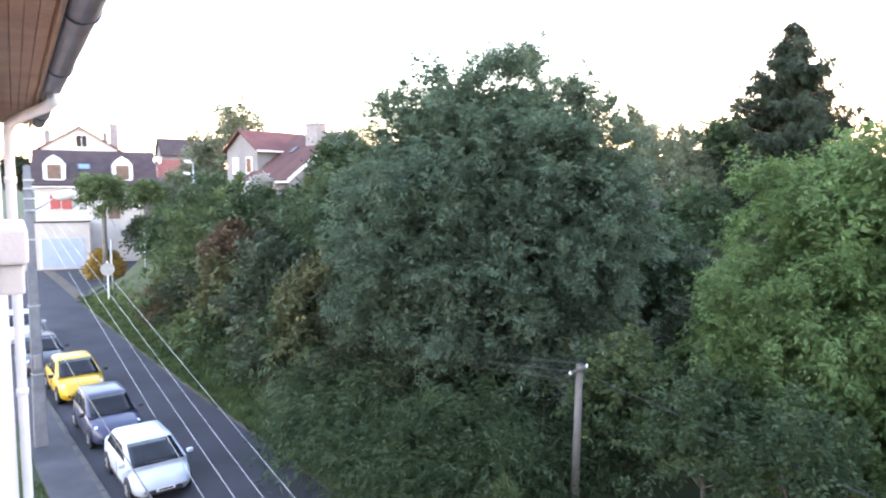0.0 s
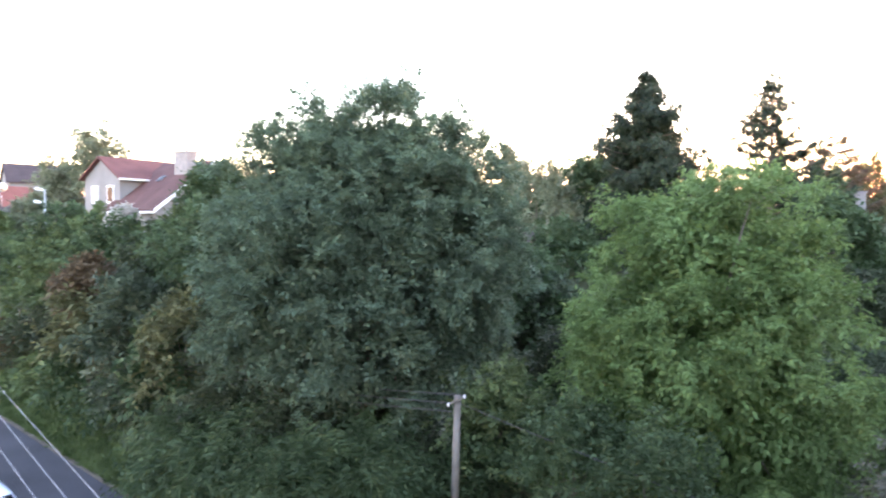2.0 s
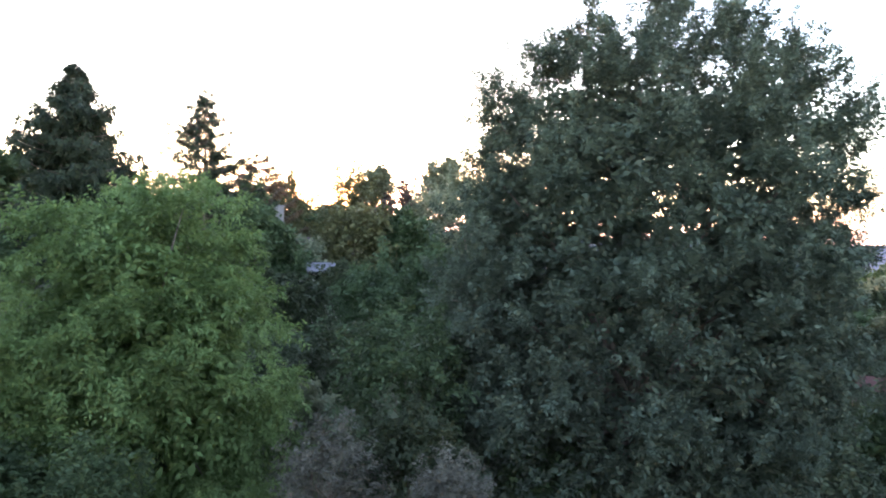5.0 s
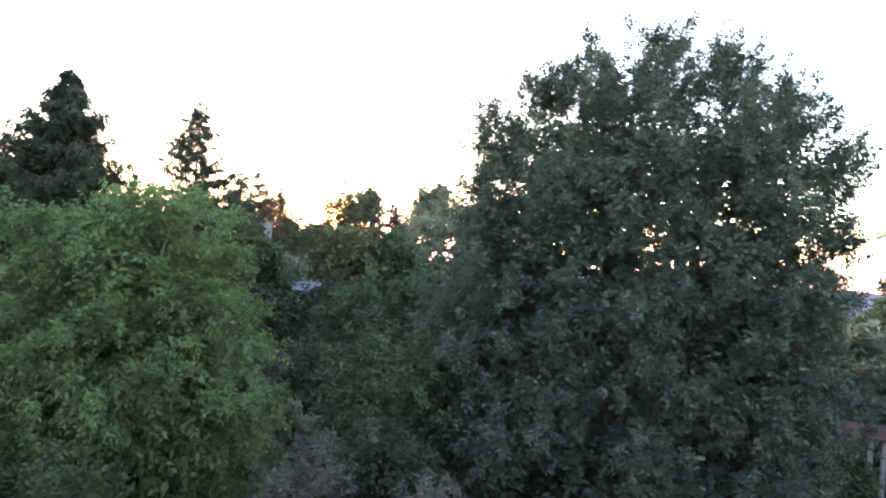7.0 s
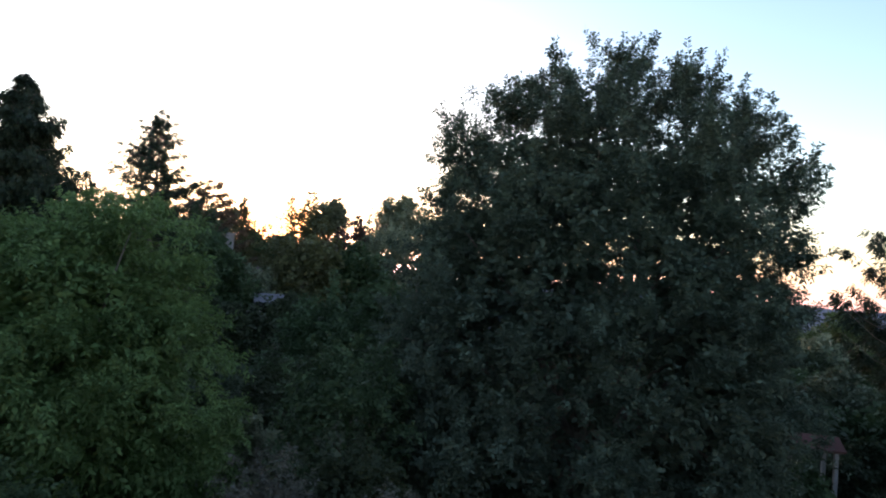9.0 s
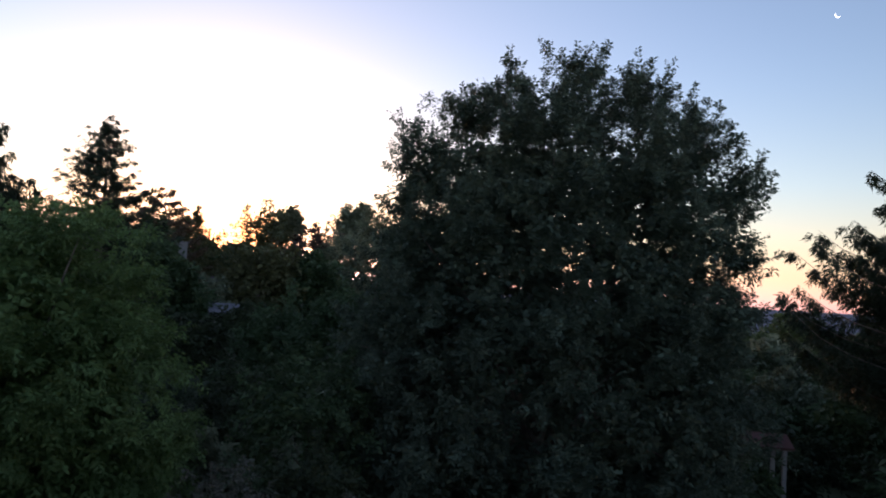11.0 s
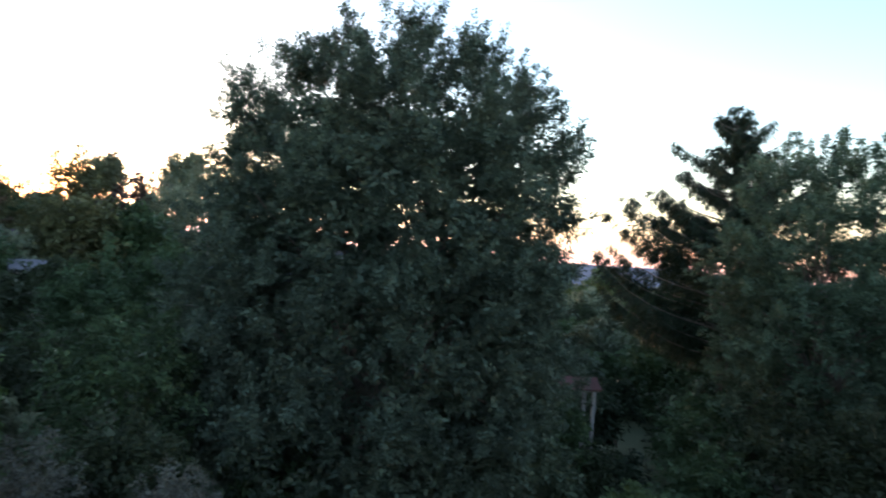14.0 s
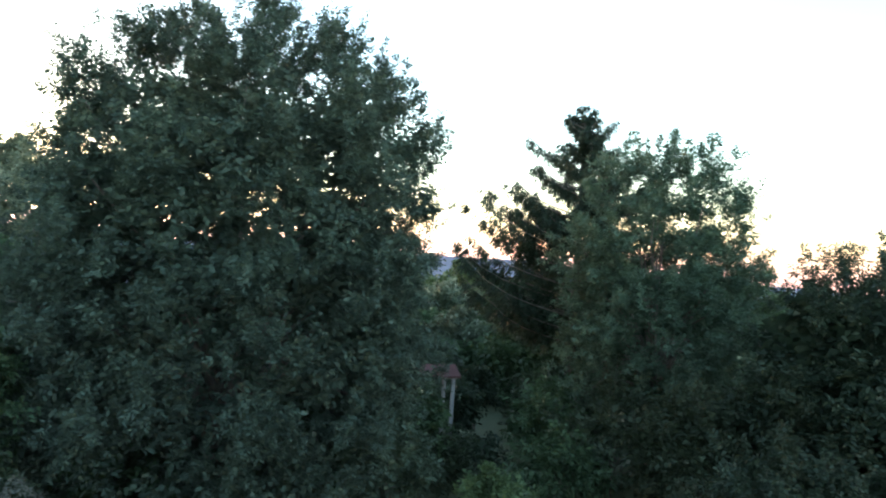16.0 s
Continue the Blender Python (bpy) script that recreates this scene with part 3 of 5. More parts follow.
def plant(kind, az, d, width, top, tint, seed):
    """A bush, hedge or lesser tree, with leaves sized to its distance."""
    rng = random.Random(seed)
    x, y = place(az, d)
    z = land(x, y)
    word = LOOK[tint]
    k = 1.0
    while x * N[0] + y * N[1] - (0.36 if az > -12 else 0.5) * width * k < ROAD_R + (0.1 if az > -12 else 0.9) and az < 20 and d < 44:
        k += 0.03
        x, y = place(az, d * k)
    d, width, top = d * k, width * k, 8 + (top - 8) * k
    z = land(x, y)
    width = max(width * (1.15 if d < 32 else 1.0), 0.8)
    tree = kind in ("tree", "small_tree", "cypress")
    low = z - 0.3 if not tree else z + 0.12 * (top - z)
    low = max(low, top - (0.8 if kind == "small_tree" else 1.3 if tree else 1.0) * width)
    if top < z + 0.6:
        top = z + 0.6
    size = min(1.1, max(0.32, 0.21 * width)) * rng.uniform(0.9, 1.1)
    high = top - low
    count = int(min(28 if seed < 1000 else 18, max(10, 0.55 * (width * high * 2.2 + width * width * 0.5) / (size * size))))
    leaf = min(0.62, max(0.128, (0.0058 if kind in ("small_tree", "tree") and seed < 999 or (az < -14 and 34 < d < 65) else 0.0092) * d)) * (1.45 if seed > 999 and d < 40 else 1.25 if seed > 999 and kind == "bush" else 1.0)
    per_lobe = int(min((50 if d < 26 and seed < 999 else 25) if not tree else 62, max(14, 1.6 * (size / leaf) ** 2)))
    place_words = {"small_tree": "small tree before a house", "bush": "bush on the overgrown slope", "tree": "tree among the gardens", "cypress": "column of clipped foliage in the garden",
                   "clipped_hedge": "dense clipped laurel in the garden", "feather_shrub": "shrub with long arching feathery shoots"}[kind]
    f = kind == "feather_shrub"
    broadleaf(kind, word + " " + place_words, az, d, width, top, low, tint, seed, lobes=count, size=size, per_lobe=per_lobe, twig=leaf * (7.5 if f else 2.5), per=14 if f else 7,
              leaf=leaf * ((1.45 if az < 20 else 0.9) if f else 1), slim=0.16 if f else rng.uniform(0.34, 0.5), droop=0.5 if f else rng.uniform(0.05, 0.25), up=0.5 if f else rng.uniform(0.1, 0.5), power=rng.uniform(2.0, 2.7),
              trunk=min(0.2, 0.03 + 0.012 * high) if tree else 0.05, limb_count=6 if d < 30 else 3, category="hedge" if kind == "clipped_hedge" else "tree" if tree else "bush",
              fill=0.2, ragged=(0.58, 1.16) if kind == "tree" else (0.7, 1.14), spire=(5 if kind == "tree" else 2) if kind in ("bush", "tree") else 0, bottom=-0.6, whorl=6)


def twiggy_shrub(az, d, width, top, low, seed):
    broadleaf("bush", "silver-grey twiggy shrub with thin arching shoots", az, d, width, top, low, GREY_LEAF, seed, lobes=30, size=0.3, per_lobe=30, twig=0.24, per=7, leaf=0.095, slim=0.3, droop=0.3, up=0.5,
              power=2.0, trunk=0.05, limb_count=20, category="bush", fill=0.15, ragged=(0.5, 1.15), plumes=4, whorl=6, reach=1.7)


# bushes, hedges and lesser trees: kind, bearing, distance, width, top, leaves, seed
plant("bush", 91.2, 21.0, 2.0, 2.4, BUSH_DARK, 209)
plant("bush", 88.9, 21.5, 2.0, 3.7, BUSH, 210)
plant("bush", 17.2, 32, 3.6, 6.9, BUSH, 205)
plant("bush", 15.0, 29, 3.0, 6.4, BUSH, 206)
plant("bush", 43.2, 40, 3.6, 7.0, BUSH, 207)
plant("bush", 47.6, 38, 3.0, 5.9, BUSH_DARK, 208)
plant("bush", -17.6, 38, 3.6, 8.4, BUSH_LIGHT, 201)
plant("bush", -15.6, 34, 2.8, 7.4, BUSH, 202)
plant("bush", -19.4, 40, 3.2, 8.6, BUSH, 203)
plant("bush", -13.0, 31, 2.8, 7.0, BUSH_LIGHT, 204)
plant("feather_shrub", -7.2, 16.8, 3.4, 2.9, BUSH, 101)
plant("feather_shrub", -3.4, 16.2, 3.0, 2.4, BUSH, 216)
plant("feather_shrub", 4.8, 15.2, 2.8, 2.2, BUSH, 217)
plant("feather_shrub", -10.8, 19.0, 2.6, 2.6, BUSH, 218)
plant("feather_shrub", 1.1, 15.5, 3.6, 2.8, BUSH, 102)
plant("bush", -13.3, 21, 3.0, 3.5, BUSH_BLUE, 103)
plant("bush", -17.4, 24, 3.1, 3.5, BUSH, 104)
plant("bush", -8.2, 20, 2.9, 3.4, BUSH_DARK, 105)
plant("bush", -2.5, 17.5, 2.6, 3.3, BUSH_DARK, 106)
plant("bush", -11.3, 24, 3.0, 5.4, OLIVE, 107)
plant("bush", -6.6, 22, 3.0, 6.2, BUSH_DARK, 108)
plant("bush", -18.3, 30, 1.8, 6.1, RUSSET, 109)
plant("bush", -16.3, 33, 4.2, 7.7, BUSH, 110)
plant("bush", -20.5, 40, 4.6, 7.5, BUSH_LIGHT, 111)
plant("bush", -22.8, 45, 3.6, 6.8, BUSH, 112)
plant("bush", -21.7, 35, 3.7, 5.6, BUSH_LIGHT, 113)
plant("bush", -13.0, 30, 4.2, 7.2, BUSH_DARK, 114)
plant("bush", -10.4, 28, 2.8, 8.2, BUSH, 115)
plant("bush", -20.9, 30, 3.2, 4.5, BUSH_DARK, 116)
plant("bush", -23.4, 36, 2.6, 3.1, RUSSET, 117)
plant("bush", -18.2, 27, 2.3, 5.5, OLIVE, 118)
plant("bush", -20.4, 26, 2.2, 3.1, BUSH_LIGHT, 119)
plant("bush", -15.7, 21, 2.4, 2.3, BUSH, 120)
plant("bush", -15.0, 27, 3.3, 6.0, BUSH_BLUE, 121)
plant("bush", -8.8, 25, 2.7, 8.2, BUSH, 123)
plant("bush", -12.4, 33, 2.0, 7.4, BUSH, 211)
plant("bush", -11.0, 33, 2.2, 8.1, BUSH_LIGHT, 212)
plant("bush", -9.0, 32, 2.6, 10.2, BUSH, 213)
plant("clipped_hedge", 17.9, 30, 3.8, 5.5, BUSH_BLUE, 124)
plant("bush", 15.6, 16.5, 2.5, 4.4, BUSH_LIGHT, 125)
plant("bush", 16.6, 16.6, 2.7, 3.6, BUSH, 126)
plant("bush", 12.8, 16.0, 2.0, 2.3, BUSH, 214)
plant("feather_shrub", 8.6, 15.8, 2.2, 2.1, BUSH, 215)
plant("bush", 4.9, 13.6, 1.1, 1.6, BUSH_LIGHT, 219)
plant("bush", 7.6, 16.4, 2.2, 2.4, BUSH_DARK, 127)
plant("bush", 22.0, 14, 2.4, 4.3, BUSH, 128)
plant("bush", 21.0, 22, 2.5, 4.2, BUSH_DARK, 129)
plant("bush", 28.3, 13, 2.3, 4.2, BUSH, 130)
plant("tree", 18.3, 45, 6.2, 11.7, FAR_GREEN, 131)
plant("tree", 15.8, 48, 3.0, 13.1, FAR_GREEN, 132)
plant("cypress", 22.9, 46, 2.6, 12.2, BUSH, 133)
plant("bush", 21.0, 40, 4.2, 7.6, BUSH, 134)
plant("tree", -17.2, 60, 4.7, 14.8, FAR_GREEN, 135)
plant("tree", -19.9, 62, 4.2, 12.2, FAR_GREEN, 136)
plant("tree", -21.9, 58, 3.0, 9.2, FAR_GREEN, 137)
plant("small_tree", -27.6, 58, 3.2, 8.9, BUSH_LIGHT, 138)
plant("small_tree", -24.4, 55, 1.8, 8.2, BUSH_LIGHT, 139)
plant("bush", -24.6, 57, 2.6, 5.4, BUSH_DARK, 140)
plant("bush", -27.6, 60, 1.9, 2.6, GOLD, 141)
plant("bush", -24.9, 60, 1.8, 5.0, BLOSSOM, 142)
plant("tree", -33.2, 75, 1.8, 10.4, BUSH_DARK, 143)
plant("bush", -15.6, 36, 1.2, 8.4, BLOSSOM, 144)
plant("bush", 53.8, 17, 3.5, 6.3, BUSH, 146)
plant("bush", 51.1, 30, 4.3, 6.8, BUSH, 147)
plant("bush", 43.4, 34, 3.2, 5.9, BUSH_DARK, 148)
plant("bush", 47.5, 22, 2.7, 4.8, BUSH_DARK, 149)
twiggy_shrub(47.8, 13, 2.0, 4.4, 2.2, 150)
plant("bush", 54.5, 14, 2.4, 4.4, BUSH_DARK, 151)
twiggy_shrub(58.4, 12, 1.4, 4.1, 2.4, 152)
plant("tree", 48.7, 55, 5.5, 12.9, OLIVE, 153)
plant("tree", 50.6, 56, 2.8, 13.6, FAR_GREEN, 154)
plant("tree", 53.1, 52, 4.4, 11.7, PURPLE, 155)
plant("tree", 56.2, 60, 3.6, 14.8, FAR_GREEN, 156)
plant("tree", 55.4, 50, 5.1, 11.7, FAR_GREEN, 157)
plant("tree", 58.5, 55, 5.2, 13.3, FAR_GREEN, 158)
plant("bush", 53.3, 45, 3.5, 9.0, BUSH, 159)
plant("tree", 43.0, 58, 4.7, 12.4, OLIVE, 160)
plant("bush", 40.7, 40, 3.8, 9.2, BUSH, 161)
plant("bush", 44.3, 42, 3.4, 7.2, FAR_GREEN, 162)
plant("tree", 39.5, 46, 3.9, 11.2, BUSH, 163)
plant("tree", 37.2, 50, 3.8, 11.9, BUSH_DARK, 164)
plant("bush", 48.9, 44, 4.8, 9.8, OLIVE, 165)
plant("bush", 56.2, 32, 3.6, 7.4, BUSH, 166)
plant("tree", 24.0, 46, 2.5, 11.6, FAR_GREEN, 167)
plant("tree", 92.4, 75, 9.4, 7.2, BUSH_LIGHT, 168)
plant("bush", 92.0, 38, 3.5, 4.5, GREY_GREEN, 169)
plant("bush", 96.5, 34, 4.4, 4.2, BUSH, 170)
plant("cypress", 92.1, 25.5, 1.1, 3.2, NEEDLE, 171)
plant("cypress", 93.9, 28, 0.8, 3.3, NEEDLE, 172)
plant("bush", 86.9, 17, 2.3, 3.8, BUSH_BLUE, 173)
plant("bush", 96.1, 17, 1.8, 2.7, BUSH_LIGHT, 174)
plant("bush", 101.6, 24, 3.0, 3.5, BUSH, 175)
plant("bush", 105.7, 22, 3.7, 4.2, BUSH_DARK, 176)
plant("bush", 112.3, 21, 3.5, 4.6, BUSH_DARK, 177)
plant("bush", 93.6, 23, 2.2, 1.5, NEEDLE, 178)
plant("bush", 101.6, 20, 2.6, 2.9, BUSH, 179)
plant("tree", 102.6, 55, 9.2, 6.9, BUSH, 180)
plant("tree", 108.8, 60, 9.1, 6.8, BUSH_DARK, 181)
plant("tree", 115.1, 50, 5.2, 8.9, BUSH, 182)
# near-black leaves paint the dim right edge into this tree's colour
broadleaf("dark_tree", "dense round-topped tree, leaf colour darkened for shade", 121.4, 21.0, 5.2, 9.2, 0.3, NEEDLE, 183, boughs=22, lobes=110, size=0.6, per_lobe=60, leaf=0.14, slim=0.3, per=8, twig=0.3, power=2.4,
          depth=5.0, fill=0.5, core=0.86, ragged=(0.9, 1.03), plumes=5, whorl=9, trunk=0.15, limb_count=8, thick=0.3)
# bushes below it, shade likewise put into the leaf colour
plant("bush", 121.8, 20, 3.4, 6.3, NEEDLE, 184)
plant("bush", 118.6, 17, 3.4, 4.3, NEEDLE, 186)
plant("bush", 122.6, 18, 3.6, 4.0, NEEDLE, 187)
plant("tree", 126.1, 26, 3.8, 9.3, BUSH_DARK, 185)


# ---- kerb, side road and forecourt ----
def flat_sheet(name, corners, mat, label, category):
    """A paved sheet over the road's surface, gridded so that it follows the rise."""
    s0, s1, n0, n1 = corners
    verts, faces, k, m = [], [], 16, 10
    for i in range(k + 1):
        for j in range(m + 1):
            n = n0 + (n1 - n0) * j / m
            s = max(s0, corner(n)) + (s1 - max(s0, corner(n))) * i / k
            verts.append(road_point(s, n, 0.012))
    for i in range(k):
        for j in range(m):
            a = i * (m + 1) + j
            faces.append((a, a + 1, a + m + 2, a + m + 1))
    tagged(mesh_ob(name, verts, faces, mat), label, category, kind="structure")


flat_sheet("side_road", (49, 80, ROAD_R + 0.02, 34), ASPHALT, "grey asphalt side road at the junction", "road")
tagged(strip("dirt_edge", ROAD_R - 0.02, ROAD_R + 0.75, 0.03, DIRT), "bare brown dirt edge of the lane", "verge", kind="structure")
kerb = tagged(new("kerb"), "row of weathered concrete kerb stones", "kerb", kind="structure")
stone = boxed(-0.49, 0.49, -0.075, 0.075, -0.12, 0.125, bevel=0.015)
first = part("kerb_stone", stone, KERB, kerb)
ang = math.degrees(math.atan2(U[1], U[0]))
for i in range(60):
    ob = first if i == 0 else new("kerb_stone", first.data)
    ob.parent = kerb
    ob.matrix_local = pose(*road_point(4 + i, ROAD_L - 0.17), 0, random.uniform(-0.5, 0.5), ang + random.uniform(-0.6, 0.6))


for i in range(22):
    n = ROAD_R + 0.1 + 0.42 * i
    ob = new("kerb_stone", first.data)
    ob.parent = kerb
    ob.matrix_local = pose(*road_point(corner(n) - 0.05, n), 0, 0, ang - 26 + random.uniform(-1, 1))


# ---- grass on the verge ----
def verge_grass():
    rng = np.random.default_rng(5)
    n = 42000
    s = rng.uniform(8, 50, n)
    w = ROAD_R + 0.12 + np.abs(rng.normal(0, 1.1, n)) * (0.35 + 0.65 * np.clip((s - 18) / 12, 0, 1))
    p = np.array([(a * U[0] + b * N[0], a * U[1] + b * N[1], 0) for a, b in zip(s, w)])
    p[:, 2] = [land(x, y) - 0.03 for x, y, _ in p]
    axis = unit(rng.normal(0, 0.45, (n, 3)) + np.array((0, 0, 1)))
    side = unit(np.cross(axis, rng.normal(0, 1, (n, 3))))
    ln = rng.uniform(0.14, 0.42, n)
    root = tagged(new("verge_grass"), "rough green grass on the road verge", "grass", kind="stuff")
    leaf_mesh("blades", p, axis, side, ln, ln * 0.16, BLADE, root)
    n = 16000
    s, w = rng.uniform(8, 22.3, n), rng.uniform(0.4, 2.45, n)
    p = np.array([(a * U[0] + b * N[0], a * U[1] + b * N[1], road_z(a) - 0.06) for a, b in zip(s, w)])
    p = p[(w < 2.25 + 0.2 * np.sin(s * 2))]
    n = len(p)
    p[:, 2] += 0.01
    axis = unit(rng.normal(0, 0.5, (n, 3)) + np.array((0, 0, 1)))
    side = unit(np.cross(axis, rng.normal(0, 1, (n, 3))))
    ln = rng.uniform(0.06, 0.16, n)
    root = tagged(new("pavement_grass"), "short grass growing beside the pavement", "grass", kind="stuff")
    leaf_mesh("blades", p, axis, side, ln, ln * 0.2, BLADE, root)


verge_grass()


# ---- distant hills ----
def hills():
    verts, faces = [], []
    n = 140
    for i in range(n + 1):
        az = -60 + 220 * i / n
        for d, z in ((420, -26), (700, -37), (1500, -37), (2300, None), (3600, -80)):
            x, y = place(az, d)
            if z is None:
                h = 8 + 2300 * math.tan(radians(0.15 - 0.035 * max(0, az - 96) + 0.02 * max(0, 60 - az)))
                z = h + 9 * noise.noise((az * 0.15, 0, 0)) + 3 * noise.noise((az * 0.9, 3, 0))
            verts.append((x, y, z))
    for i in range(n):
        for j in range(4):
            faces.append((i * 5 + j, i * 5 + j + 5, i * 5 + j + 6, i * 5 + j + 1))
    # backdrop ridge; its distance haze comes from the surface colour alone
    tagged(mesh_ob("distant_hills", verts, faces, HAZE, smooth=True), "wooded hills on the horizon, haze put in as blue colour", "hills", kind="structure")


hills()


# ---- woods down in the valley ----
def far_woods():
    rng = np.random.default_rng(9)
    parts = []
    for k in range(80):
        az, d = rng.uniform(78, 128), rng.uniform(85, 420)
        x, y = place(az, d)
        z = land(x, y)
        r = rng.uniform(3.0, 5.5) * (1 + d / 500)
        r = min(r, (8 - 0.024 * d - z) / 2.0)
        if r < 1:
            continue
        lb = lobes_on(rng, (x, y, z + r * 0.8), (r * 1.3, r * 1.3, r), 12, r * 0.42, 2.0, -0.3)
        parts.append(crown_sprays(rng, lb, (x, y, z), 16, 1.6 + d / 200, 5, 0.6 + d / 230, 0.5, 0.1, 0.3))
    root = tagged(new("far_woods"), "valley woods and hedges, leaves paled for haze", "woods", kind="stuff")
    # the valley haze is part of this pale leaf colour
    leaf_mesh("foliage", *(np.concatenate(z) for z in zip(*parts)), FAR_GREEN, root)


far_woods()


# ---- houses ----
def gable_roof(house, x0, x1, y0, y1, eave, ridge, mat, over=0.35, thick=0.14, name="roof"):
    """Two slopes over a plan, ridge along x; each is a slab of its own."""
    ym = (y0 + y1) / 2
    for side in (0, 1):
        ye = y0 - over if side == 0 else y1 + over
        drop = over * (ridge - eave) / abs(ym - y0)
        a, b = (ye, eave - drop), (ym, ridge)
        v = []
        for x in (x0 - over, x1 + over):
            v += [(x, a[0], a[1]), (x, b[0], b[1]), (x, b[0], b[1] + thick), (x, a[0], a[1] + thick)]
        f = [(0, 1, 2, 3), (7, 6, 5, 4), (0, 4, 5, 1), (1, 5, 6, 2), (2, 6, 7, 3), (3, 7, 4, 0)]
        mesh_ob(name, v, f, mat, house)


def gable_walls(house, x0, x1, y0, y1, base, eave, ridge, mat, name="wall"):
    ym = (y0 + y1) / 2
    v = []
    for x in (x0, x1):
        v += [(x, y0, base), (x, y1, base), (x, y1, eave), (x, ym, ridge), (x, y0, eave)]
    f = [(4, 3, 2, 1, 0), (5, 6, 7, 8, 9), (0, 1, 6, 5), (1, 2, 7, 6), (4, 0, 5, 9), (2, 3, 8, 7), (3, 4, 9, 8)]
    return mesh_ob(name, v, f, mat, house)


def window(house, x, z, w, h, y=0.0, glass=None, frame_mat=None, name="window"):
    """A framed window set in a front wall at depth y: frame, pane and sill."""
    frame_mat = frame_mat or WHITE_PAINT
    bm = bmesh.new()
    for x0, x1, z0, z1 in ((x - w / 2, x - w / 2 + 0.07, z, z + h), (x + w / 2 - 0.07, x + w / 2, z, z + h), (x - w / 2 + 0.07, x + w / 2 - 0.07, z, z + 0.07),
                           (x - w / 2 + 0.07, x + w / 2 - 0.07, z + h - 0.07, z + h), (x - 0.03, x + 0.03, z + 0.07, z + h - 0.07)):
        box(bm, x0, x1, y - 0.06, y + 0.02, z0, z1)
    fr = part(name, bm, frame_mat, house)
    part("pane", boxed(x - w / 2 + 0.05, x + w / 2 - 0.05, y - 0.02, y - 0.005, z + 0.05, z + h - 0.05), glass or GLASS, fr)
    part("sill", boxed(x - w / 2 - 0.08, x + w / 2 + 0.08, y - 0.14, y - 0.061, z - 0.06, z), PLASTER, fr)
    return fr


def chimney(house, x, y, w, d, z0, z1, mat=None, pots=2):
    c = part("chimney", boxed(x - w / 2, x + w / 2, y - d / 2, y + d / 2, z0, z1, bevel=0.02), mat or BRICK_GREY, house)
    part("chimney_cap", boxed(x - w / 2 - 0.06, x + w / 2 + 0.06, y - d / 2 - 0.06, y + d / 2 + 0.06, z1, z1 + 0.09), CONCRETE, c)
    for i in range(pots):
        xx = x + (i - (pots - 1) / 2) * w * 0.5
        tube_ob("chimney_pot", [(xx, y, z1 + 0.09), (xx, y, z1 + 0.38)], [0.1, 0.085], TILE_RED, c, sides=8)


